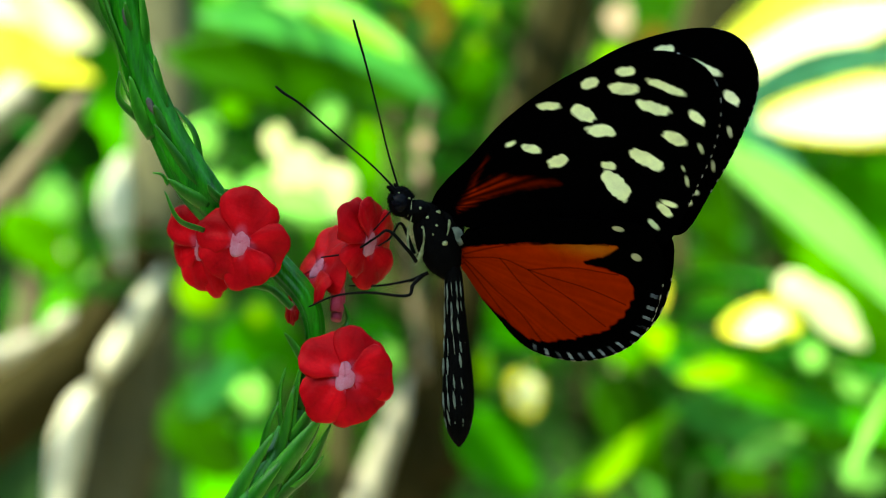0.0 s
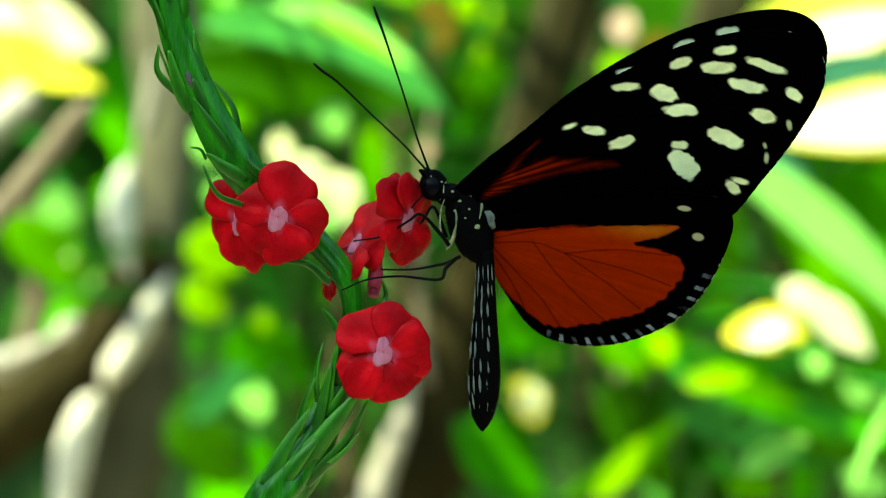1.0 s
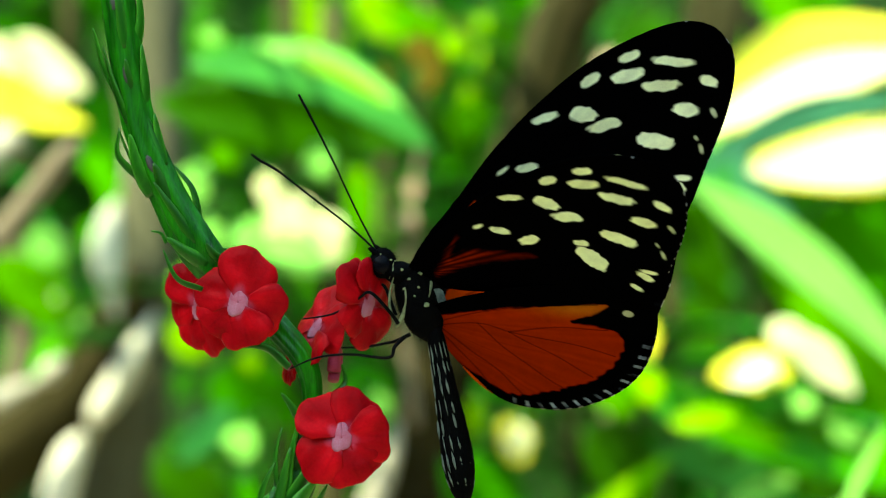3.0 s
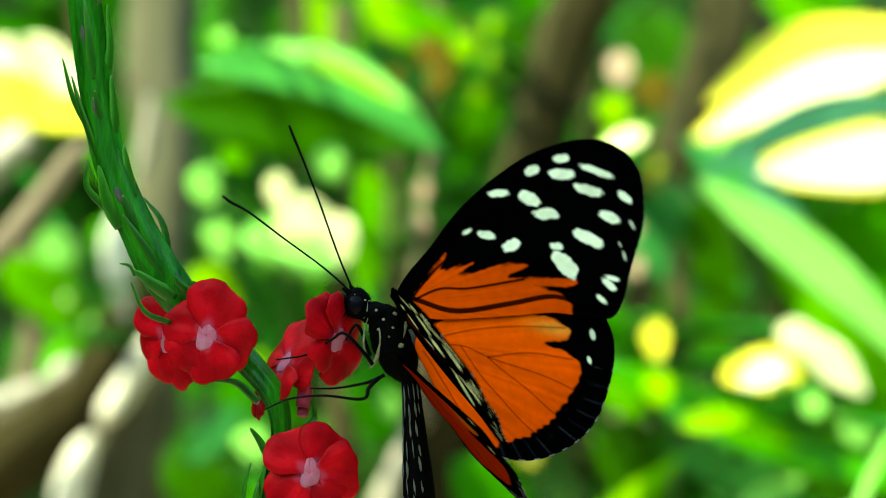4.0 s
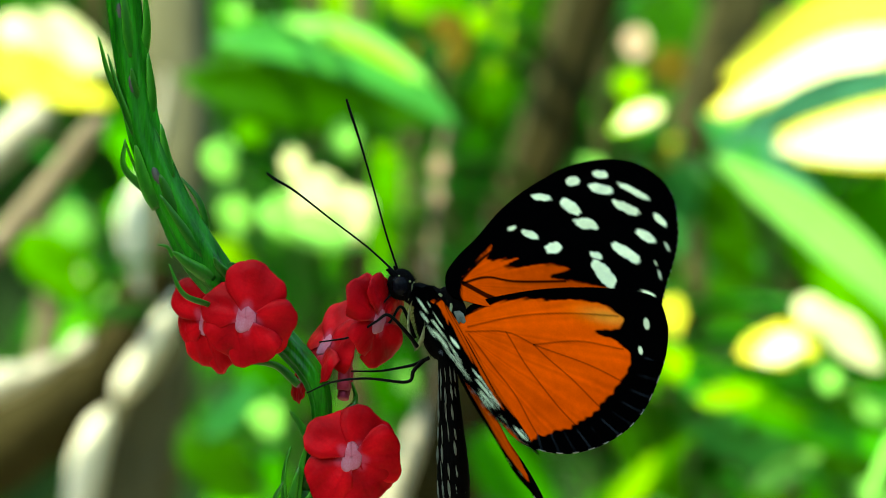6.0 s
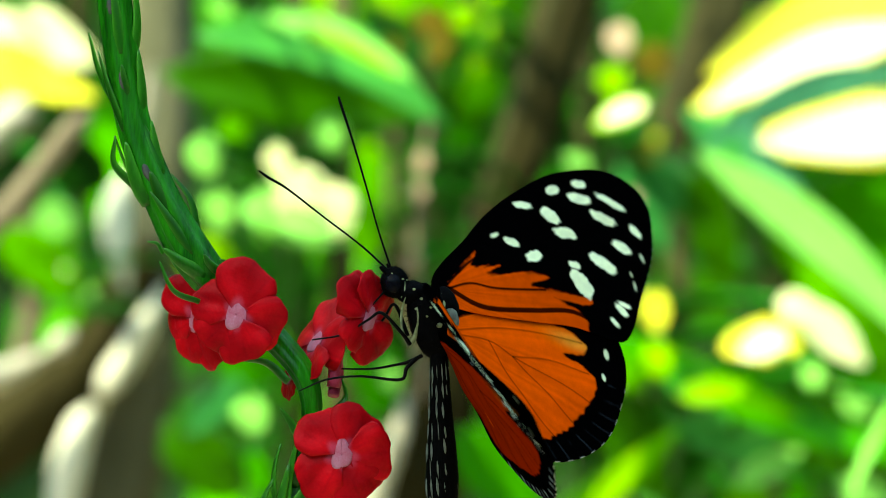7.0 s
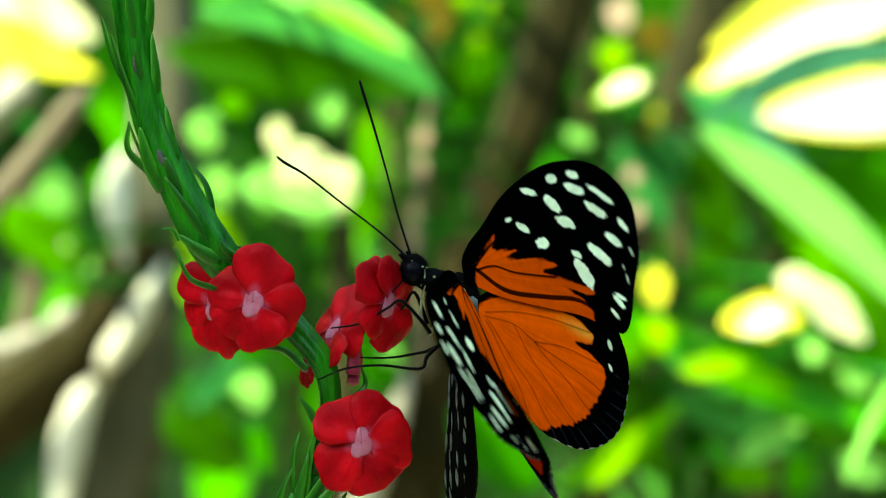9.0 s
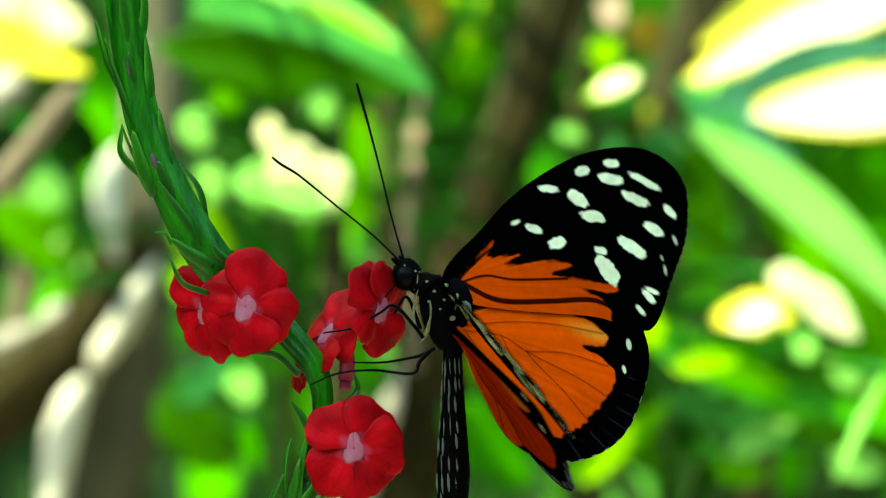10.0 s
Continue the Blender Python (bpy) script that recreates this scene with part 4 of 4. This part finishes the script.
def chain(name, pts, material, around=8, steps=24):
    return tube(name, [(*bp(u, v, y), r * (0.95 if material is M_LEG else 1.0) * MM) for u, v, y, r in pts], material, around, steps)


head = part("head", ellipsoid("head", (1.75 * MM, 1.5 * MM, 1.95 * MM), M_BODY, 0.04, 1), butterfly, "black head with white dots", pose(0, 0, 0))
for y in (-1.0, 1.0):
    part("eye", ellipsoid("eye", (1.1 * MM, 0.72 * MM, 1.25 * MM), M_EYE, 0, 1, 24, 16), head, "glossy dark compound eye", Matrix.Translation(bp(-2, 2, y)))
part("palp", chain("palp", [(-8, -14, -0.5, 0.5), (-20, -24, -0.6, 0.35), (-27, -27, -0.6, 0.12)], M_BODY), head)
part("palp", chain("palp", [(-4, -16, 0.5, 0.5), (-10, -28, 0.6, 0.3), (-14, -33, 0.6, 0.1)], M_BODY), head)
part("thorax", ellipsoid("thorax", (2.75 * MM, 2.5 * MM, 5.1 * MM), M_BODY, 0.035, 3, 28, 22), butterfly, "black thorax with cream stripes", Matrix.Translation(bp(66, 72, 0.6)) @ pose(0, 0, 0, 0, -20, 0))
part("collar", ellipsoid("collar", (1.9 * MM, 1.9 * MM, 1.5 * MM), M_BODY, 0.06, 4), butterfly, "", Matrix.Translation(bp(30, 18, 0.2)))
def on_body(u, v, sink):
    """The depth, in millimetres, of the body's near surface behind the point u, v, and a little deeper."""
    best = 9.0
    for cu, cv, cy, (rx, ry, rz), tilt in ((66, 72, 0.6, (2.75, 2.5, 5.1), -20), (30, 18, 0.2, (1.9, 1.9, 1.5), 0), (84, 42, 0.9, (2.1, 1.7, 2.7), -25), (0, 0, 0, (1.75, 1.5, 1.95), 0)):
        a, x, z = radians(tilt), (u - cu) * U, -(v - cv) * U
        p, q = (x * math.cos(a) - z * math.sin(a)) / rx, (x * math.sin(a) + z * math.cos(a)) / rz
        if p * p + q * q < 0.97:
            best = min(best, cy - ry * math.sqrt(1 - p * p - q * q))
    return (best if best < 9 else -0.4) + sink


for name, pts in (("stripe", [(19, -2, -1.5, 0.04), (18, 16, -1.8, 0.16), (12, 28, -1.6, 0.12)]),
                  ("stripe", [(20, 26, -1.6, 0.06), (14, 46, -1.75, 0.22), (12, 74, -1.7, 0.26), (18, 100, -1.5, 0.22), (24, 114, -1.2, 0.05)]),
                  ("stripe", [(40, 44, -2.3, 0.12), (43, 66, -2.45, 0.34), (39, 90, -2.3, 0.5), (28, 112, -1.7, 0.34), (22, 118, -1.3, 0.06)]),
                  ("stripe", [(84, 20, -2.1, 0.05), (88, 36, -2.4, 0.3), (86, 50, -2.4, 0.28), (84, 62, -2.2, 0.06)])):
    part(name, chain(name, [(u, v, on_body(u, v, 0.4 * r), 0.62 * r) for u, v, y, r in pts], M_CREAM, 8, 16), butterfly, "cream stripe")
for u, v, y, r in ((15, -6, -1.3, 0.22), (35, 12, -1.95, 0.26), (48, 29, -2.45, 0.3), (68, 19, -2.5, 0.42), (65, 44, -2.85, 0.26), (38, 47, -2.4, 0.22), (22, -4, -1.3, 0.16), (80, 76, -2.2, 0.5), (-4, -16, 0, 0.14), (58, 60, 0, 0.2)):
    part("dot", ellipsoid("dot", (r * 0.75 * MM, 0.16 * MM, r * 0.58 * MM), M_CREAM, 0.22, 5 + int(u), 10, 8), butterfly, "cream dot", Matrix.Translation(bp(u, v, on_body(u, v, -0.05))))
part("shoulder", ellipsoid("shoulder", (2.1 * MM, 1.7 * MM, 2.7 * MM), M_BODY, 0.05, 8), butterfly, "", Matrix.Translation(bp(84, 42, 0.9)) @ pose(0, 0, 0, 0, -25, 0))
part("tegula", ellipsoid("tegula", (0.95 * MM, 0.6 * MM, 1.7 * MM), M_BAND, 0.08, 6), butterfly, "grey-green shoulder scale", Matrix.Translation(bp(98, 58, -0.15)) @ pose(0, 0, 0, 0, -28, 0))
ant_a = [(-12, -22, -0.4, 0.16), (-60, -66, -0.6, 0.13), (-128, -118, -0.8, 0.13), (-190, -166, -1.0, 0.16), (-224, -186, -1.0, 0.2), (-240, -198, -1.0, 0.15)]
ant_b = [(-6, -24, 0.4, 0.16), (-28, -92, 0.8, 0.13), (-52, -180, 1.6, 0.13), (-76, -262, 2.2, 0.16), (-92, -312, 2.4, 0.2), (-98, -332, 2.5, 0.15)]
antenna_low = part("antenna", chain("antenna", ant_a, M_LEG, 8, 40), butterfly)
antenna_high = part("antenna", chain("antenna", ant_b, M_LEG, 8, 40), butterfly)
part("proboscis", chain("proboscis", [(-16, 14, -0.4, 0.16), (-30, 30, -0.6, 0.12), (-46, 48, -0.8, 0.1), (-60, 62, -0.5, 0.08)], M_LEG), butterfly)
for pts in ([(28, 110, -1.6, 0.3), (12, 88, -2.2, 0.26), (-22, 54, -2.6, 0.22), (-46, 66, -2.6, 0.17), (-90, 92, -1.8, 0.14), (-146, 102, -1.0, 0.1)],
            [(40, 134, -1.4, 0.32), (22, 152, -2.2, 0.27), (10, 172, -2.6, 0.22), (-60, 166, -2.4, 0.17), (-120, 172, -2.2, 0.14), (-168, 192, -2.0, 0.1)],
            [(50, 130, 0.6, 0.3), (24, 142, 0.8, 0.24), (8, 146, 0.9, 0.2), (-40, 154, 0.8, 0.15), (-96, 154, 0.6, 0.1)],
            [(24, 96, 0.8, 0.28), (0, 40, 0.9, 0.22), (-24, 70, 0.8, 0.15), (-70, 96, 0.6, 0.1)]):
    part("leg", chain("leg", pts, M_LEG, 8, 40), butterfly, "thin jointed black leg")


def abdomen_mesh():
    rows = [(0, 0, 8, 0.9), (0, 0, -10, 1.15), (1, 0, -60, 1.3), (2, 0, -120, 1.55), (2, 0, -190, 1.95), (1, 0, -245, 2.05), (0, 0, -285, 1.6), (0, 0, -308, 0.9), (0, 0, -322, 0.15)]
    return tube("abdomen", [(u * U * MM, 0, v * U * MM, r * MM) for u, _, v, r in rows], M_BODY, 24, 90, 0, 0, 0.015, 7)


def fur_mesh(name, centre, radii, tilt, count, length, seed):
    """Short black hairs standing on a rounded part of the body."""
    rng = random.Random(seed)
    verts, faces = [], []
    turn = pose(0, 0, 0, 0, tilt, 0).to_3x3()
    for _ in range(count):
        a, z = rng.uniform(0, 6.28), rng.uniform(-1, 1)
        q = math.sqrt(1 - z * z)
        n = Vector((q * math.cos(a), q * math.sin(a), z))
        p = turn @ Vector(n[e] * radii[e] for e in range(3)) + Vector(centre)
        d = (turn @ n + Vector((rng.gauss(0.15, 0.3), rng.gauss(0, 0.3), rng.gauss(-0.2, 0.3)))).normalized()
        s = d.orthogonal().normalized() * 0.035
        w = d.cross(s).normalized() * 0.035
        k = len(verts)
        tip = p + d * length * rng.uniform(0.5, 1.2) + Vector((0, 0, -0.1 * length))
        verts += [(p + s) * MM, (p - s * 0.5 + w) * MM, (p - s * 0.5 - w) * MM, tip * MM]
        faces += [(k, k + 1, k + 3), (k + 1, k + 2, k + 3), (k + 2, k, k + 3)]
    return mesh_of(name, verts, faces, M_BODY)


part("fur", fur_mesh("fur", (66 * U, 0.6, -72 * U), (2.75, 2.5, 5.1), -20, 520, 0.6, 3), butterfly, "short black hair")
part("fur", fur_mesh("fur", (0, 0, 0), (1.7, 1.45, 1.9), 0, 260, 0.6, 4), butterfly, "short black hair")
abdomen = part("abdomen", abdomen_mesh(), butterfly, "slender black abdomen with pale grey dashes")
for k in range(8):
    for a in (-74, -44, -14, 16, 44, 72):
        if rng.random() < 0.12:
            continue
        v0 = -18 - 34 * k + rng.uniform(-5, 5)
        b = a + rng.uniform(-6, 6)
        long, w = rng.uniform(27, 40), rng.uniform(0.08, 0.24) * (0.75 if k < 3 else 1)
        pts = []
        for f, g in ((0, 0.15), (0.25, 0.8), (0.6, 1.0), (1, 0.12)):
            z = v0 - long * f
            r = float(np.interp(-z, (0, 60, 120, 190, 245, 285, 308), (1.1, 1.3, 1.55, 1.95, 2.05, 1.6, 0.9))) - 0.45 * w * g
            c = radians(b + 5 * f)
            pts.append((r * math.sin(c) * MM, -r * math.cos(c) * MM, z * U * MM, w * g * MM))
        part("dash", tube("dash", pts, M_BAND, 6, 8), abdomen, "pale grey dash")


def motions():
    walk(porterweed, [move(*r) for r in (
        (0, -26.68, 16.53, 1003.59, 0, -0.48, 0),
        (0.5, -24.94, 14.93, 1006.62, 0, -0.5, 0),
        (1, -22.32, 15.46, 1007.73, 0, -0.1, 0),
        (1.5, -21.42, 17.06, 1005.9, 0, -0.21, 0),
        (2, -22.79, 17.6, 1005.68, 0, -0.5, 0),
        (2.5, -23.73, 16.53, 1004.13, 0, -0.21, 0),
        (4, -30.65, 10.73, 997.94, 0, 0.59, 0),
        (4.5, -31.46, 6.59, 996.34, 0, 0.55, 0),
        (5, -30.7, 4.03, 995.7, 0, 0.19, 0),
        (6.5, -26.47, 2.51, 997.76, 0, 0.52, 0),
        (7, -26.43, 2.01, 997.08, 0, 0.5, 0),
        (7.5, -27.65, 0, 997, 0, 0, 0),
        (8, -27.64, -2.49, 996.68, 0, -0.36, 0),
        (8.5, -25.52, -3.97, 996.49, 0, -0.03, 0),
        (9, -24.06, -5.44, 995.78, 0, 0.06, 0),
        (9.5, -23.73, -6.9, 995.05, 0, 0.09, 0),
        (10, -23.84, -6.9, 994.84, 0, 0.4, 0),
    )])
    walk(butterfly, [move(*r) for r in (
        (0, -5.35, 16.53, 1004.05, 0, 0, 0),
        (0.5, -3.89, 14.93, 1007.14, 0, 0, 0),
        (1, -1.8, 15.46, 1007.07, 0, 0, 0),
        (1.5, -2.46, 17.06, 1006.66, 0, 0, 0),
        (2, -4.13, 17.6, 1006.23, 0, 0, 0),
        (2.5, -4.92, 16.53, 1004.7, 0, 0, 0),
        (4, -11.01, 10.73, 997.21, 0, 0, 0),
        (4.5, -11.99, 6.59, 995.89, 0, 0, 0),
        (5, -10.73, 4.03, 994.99, 0, 0, 0),
        (6.5, -6.33, 2.51, 997.05, 0, 0, 0),
        (7, -6.11, 2.01, 996.28, 0, 0, 0),
        (7.5, -7.28, 0, 996.36, 0, 0, 0),
        (8, -7.45, -2.49, 995.96, 0, 0, 0),
        (8.5, -5.14, -3.97, 995.69, 0, 0, 0),
        (9, -3.67, -5.44, 994.88, 0, 0, 0),
        (9.5, -3.31, -6.9, 994.06, 0, 0, 0),
        (10, -3.52, -6.9, 993.93, 0, 0, 0),
    )])
    near = [move(*r) for r in (
        (0, 6.4, -0.49, -1.92, 26.45, 11.24, -30.83),
        (0.5, 5.53, -0.51, -1.76, 26.45, 4.95, -3.37),
        (1, 5.2, -0.52, -2.31, 24.26, 9.26, 0.98),
        (1.5, 6.77, -0.49, -0.77, 35.06, 1, -25.64),
        (2, 5.7, -0.53, -1.34, 31.88, -4.61, 3.04),
        (2.5, 5.8, -0.49, -1.36, 39.06, -5.98, -4.24),
        (2.7, 5.91, -0.49, -1.79, 43.53, -2.29, -11.66),
        (3.8, 6.44, -0.5, -2.33, 42.78, 33.58, -58.27),
        (4, 6.44, -0.5, -2.33, 42.78, 33.58, -58.27),
        (4.2, 6.48, -0.5, -2.36, 37.8, 31.6, -61.5),
        (4.5, 6.74, -0.5, -2.56, 5.39, 18.32, -62.36),
        (4.7, 6.16, -0.48, -2.61, 4.37, 13.68, -50.22),
        (5, 5.95, -0.48, -2.03, 34.71, 14.04, -27.19),
        (5.2, 6.05, -0.49, -2.47, 38.8, 14.31, -29.99),
        (6.3, 5.83, -0.5, -3.01, 50.22, 39.32, -66.23),
        (6.5, 5.83, -0.5, -3.01, 50.22, 39.32, -66.23),
        (7, 6.1, -0.5, -3, 48.84, 37.52, -56.28),
        (7.5, 6.2, -0.5, -2.87, 50.74, 38.02, -56.12),
        (8, 6.34, -0.5, -2.96, 49.72, 38.36, -56.35),
        (8.5, 5.79, -0.5, -3.49, 44.14, 33.61, -53.71),
        (9, 6.38, -0.5, -2.81, 50.34, 40.97, -61.44),
        (9.5, 5.72, -0.5, -3.17, 48.77, 40.13, -63.4),
        (10, 5.92, -0.5, -3.26, 50.27, 34.43, -53.57),
    )]
    hind = [move(*r) for r in (
        (0, 6.71, -0.5, -2.89, 35.03, 7.1, -33.14),
        (0.5, 6.33, -0.51, -2.13, 35.58, 1.27, -8.87),
        (1, 6.64, -0.51, -2.98, 32.88, 6.03, -11.73),
        (1.5, 6.05, -0.5, -1.52, 43.46, -4.48, -19.64),
        (2, 6.63, -0.51, -1.66, 34.25, -6.72, -3.22),
        (2.5, 6.22, -0.5, -1.65, 37.15, -7.66, -4.02),
        (2.7, 5.96, -0.5, -2.67, 39.69, -5.39, -8.16),
        (3.8, 4.5, -4.41, -4.9, 44.83, 25.43, -59.44),
        (4, 4.5, -4.41, -4.9, 44.83, 25.43, -59.44),
        (4.2, 4.6, -4.3, -4.8, 44.5, 24, -60.5),
        (4.5, 5.47, -3.15, -4.06, 42.29, 9.97, -53.15),
        (4.7, 5.78, -2.09, -2.89, 38.41, 7.13, -42.12),
        (5, 5.28, -0.5, -2.45, 37.51, 10.99, -25.62),
        (5.2, 5.41, -0.5, -2.99, 41.1, 10.75, -28.96),
        (6.3, 4.33, -4.48, -4.9, 37.67, 37.79, -73.76),
        (6.5, 4.33, -4.48, -4.9, 37.67, 37.79, -73.76),
        (7, 5.11, -4.3, -4.27, 33.88, 26.92, -61.09),
        (7.5, 4.9, -4.4, -4.41, 35.46, 29.74, -63.75),
        (8, 4.72, -4.43, -4.48, 38.68, 28.64, -61.64),
        (8.5, 4.95, -4.21, -4.13, 35.19, 24.17, -59.39),
        (9, 4.9, -4.33, -4.23, 32.31, 30.54, -66.92),
        (9.5, 4.37, -4.5, -4.66, 36.78, 36.68, -71.87),
        (10, 4.65, -4.34, -4.32, 38.17, 26.86, -61.53),
    )]
    far_hind = [move(*r) for r in (
        (0, 7.01, 0.6, -2.59, 32.53, 7.1, -31.14),
        (0.5, 6.63, 0.6, -1.83, 33.08, 1.27, -6.87),
        (1, 6.94, 0.6, -2.68, 30.38, 6.03, -9.73),
        (1.5, 6.35, 0.6, -1.22, 40.96, -4.48, -17.64),
        (2, 6.93, 0.6, -1.36, 31.75, -6.72, -1.22),
        (2.5, 6.52, 0.6, -1.35, 34.65, -7.66, -2.02),
        (2.7, 6.26, 0.6, -2.37, 37.19, -5.39, -6.16),
        (3.8, 6.62, 0.51, -0.62, -29.18, 7.07, 31.04),
        (4, 7.46, 0.5, -0.82, -25.38, 7.16, 33.32),
        (4.2, 8.33, 0.5, -2.2, -8.54, 2.57, 40.06),
        (4.5, 7.8, 0.46, -1.94, -8, -4.5, 19.55),
        (4.7, 6.5, 0.48, -1.86, -4, -7, -13.47),
        (5, 5.58, 0.6, -2.15, 35.01, 10.99, -23.62),
        (5.2, 5.71, 0.6, -2.69, 38.6, 10.75, -26.96),
        (6.3, 7.94, 0.5, -0.78, -31.29, 15.21, 41.02),
        (6.5, 6.65, 0.5, -1.89, -31.19, 14.2, 40.04),
        (7, 6.8, 0.5, -2.01, -28.22, 15.57, 39.95),
        (7.5, 7.71, 0.49, -1.51, -29.07, 15.68, 44.1),
        (8, 7.04, 0.5, -1.99, -26.01, 13.8, 37.7),
        (8.5, 7.03, 0.5, -2.01, -20.69, 13.89, 34.21),
        (9, 7.83, 0.51, -1.26, -28.13, 17.93, 48.86),
        (9.5, 6.71, 0.5, -2, -25.9, 16.05, 44.77),
        (10, 6.61, 0.5, -2.29, -24.02, 14.29, 36.97),
    )]
    far = [move(*r) for r in (
        (0, 7.02, 0.51, -1.57, 12.85, 10.54, -27.65),
        (0.5, 5.96, 0.49, -1.81, 26.79, -2.28, -1.07),
        (1, 6.04, 0.48, -1.77, 18.05, 7.57, 4.1),
        (1.5, 7.42, 0.51, -0.15, 22.38, -5.41, -22.37),
        (2, 6.77, 0.47, -0.63, 24.61, -6.69, 6.42),
        (2.5, 6.39, 0.51, -0.9, 33.91, -9.55, -1.28),
        (2.7, 6.51, 0.51, -1.36, 35.11, -6.05, -9.51),
        (3.8, 6.62, 0.51, -0.62, -29.18, 7.07, 31.04),
        (4, 7.46, 0.5, -0.82, -25.38, 7.16, 33.32),
        (4.2, 8.33, 0.5, -2.2, -8.54, 2.57, 40.06),
        (4.5, 7.1, 0.46, -1.94, -0.92, 3.21, 19.55),
        (4.7, 5.81, 0.48, -1.86, -1.04, 1.56, -13.47),
        (5, 5.76, 0.5, -2.26, -3.17, 8.69, 1.74),
        (5.2, 6.14, 0.49, -2.34, -8.91, 7.77, 9.18),
        (6.3, 7.94, 0.5, -0.78, -31.29, 15.21, 41.02),
        (6.5, 6.65, 0.5, -1.89, -31.19, 14.2, 40.04),
        (7, 6.8, 0.5, -2.01, -28.22, 15.57, 39.95),
        (7.5, 7.71, 0.49, -1.51, -29.07, 15.68, 44.1),
        (8, 7.04, 0.5, -1.99, -26.01, 13.8, 37.7),
        (8.5, 7.03, 0.5, -2.01, -20.69, 13.89, 34.21),
        (9, 7.83, 0.51, -1.26, -28.13, 17.93, 48.86),
        (9.5, 6.71, 0.5, -2, -25.9, 16.05, 44.77),
        (10, 6.61, 0.5, -2.29, -24.02, 14.29, 36.97),
    )]
    walk(near_forewing, near)
    walk(near_hindwing, hind)
    walk(far_forewing, far)
    walk(far_hindwing, far_hind)
    walk(abdomen, [move(*r) for r in (
        (0, 6.65, 0, -8.89, 0, -2, 0),
        (0.5, 6.65, 0, -8.89, 0, 0, 0),
        (1, 6.65, 0, -8.89, 0, 1, 0),
        (1.5, 6.65, 0, -8.89, 0, -17, 0),
        (2, 6.65, 0, -8.89, 0, -11.5, 0),
        (2.5, 6.65, 0, -8.89, 0, -12, 0),
        (4, 6.65, 0, -8.89, 0, -4, 0),
        (4.5, 6.65, 0, -8.89, 0, -4, 0),
        (5, 6.3, 0, -8.89, 0, -1.5, 0),
        (6.5, 5.53, 0, -8.89, 0, -3, 0),
        (7, 5.53, 0, -8.89, 0, -1, 0),
        (7.5, 5.53, 0, -8.89, 0, -1, 0),
        (8, 5.53, 0, -8.89, 0, -0.5, 0),
        (8.5, 5.53, 0, -8.89, 0, -0.5, 0),
        (9, 5.53, 0, -8.89, 0, -0.5, 0),
        (9.5, 5.53, 0, -8.89, 0, -0.5, 0),
        (10, 5.53, 0, -8.89, 0, 0, 0),
    )])
    walk(antenna_high, [move(*r) for r in (
        (0, 0, 0, 0, 0, 1.7, 0),
        (0.5, 0, 0, 0, 0, -6.2, 0),
        (1, 0, 0, 0, 0, -2, 0),
        (1.5, 0, 0, 0, 0, -6, 0),
        (2, 0, 0, 0, 0, -9, 0),
        (2.5, 0, 0, 0, 0, -11.2, 0),
        (4, 0, 0, 0, 0, -4.6, 0),
        (4.5, 0, 0, 0, 0, -2.5, 0),
        (5, 0, 0, 0, 0, -1.8, 0),
        (6.5, 0, 0, 0, 0, 0.2, 0),
        (7, 0, 0, 0, 0, -0.4, 0),
        (7.5, 0, 0, 0, 0, 0, 0),
        (8, 0, 0, 0, 0, -0.3, 0),
        (8.5, 0, 0, 0, 0, 0.5, 0),
        (9, 0, 0, 0, 0, 0.3, 0),
        (9.5, 0, 0, 0, 0, 0.8, 0),
        (10, 0, 0, 0, 0, 1.7, 0),
    )])
    walk(antenna_low, [move(*r) for r in (
        (0, 0, 0, 0, 0, 3, 0),
        (0.5, 0, 0, 0, 0, 4, 0),
        (1, 0, 0, 0, 0, 6, 0),
        (1.5, 0, 0, 0, 0, -0.5, 0),
        (2, 0, 0, 0, 0, -0.2, 0),
        (2.5, 0, 0, 0, 0, 0.5, 0),
        (4, 0, 0, 0, 0, -1, 0),
        (4.5, 0, 0, 0, 0, 0.5, 0),
        (5, 0, 0, 0, 0, 0.6, 0),
        (6.5, 0, 0, 0, 0, 0, 0),
        (7, 0, 0, 0, 0, 0, 0),
        (7.5, 0, 0, 0, 0, 0, 0),
        (8, 0, 0, 0, 0, 0, 0),
        (8.5, 0, 0, 0, 0, 0, 0),
        (9, 0, 0, 0, 0, 0, 0),
        (9.5, 0, 0, 0, 0, 0.5, 0),
        (10, 0, 0, 0, 0, 1.5, 0),
    )])


motions()
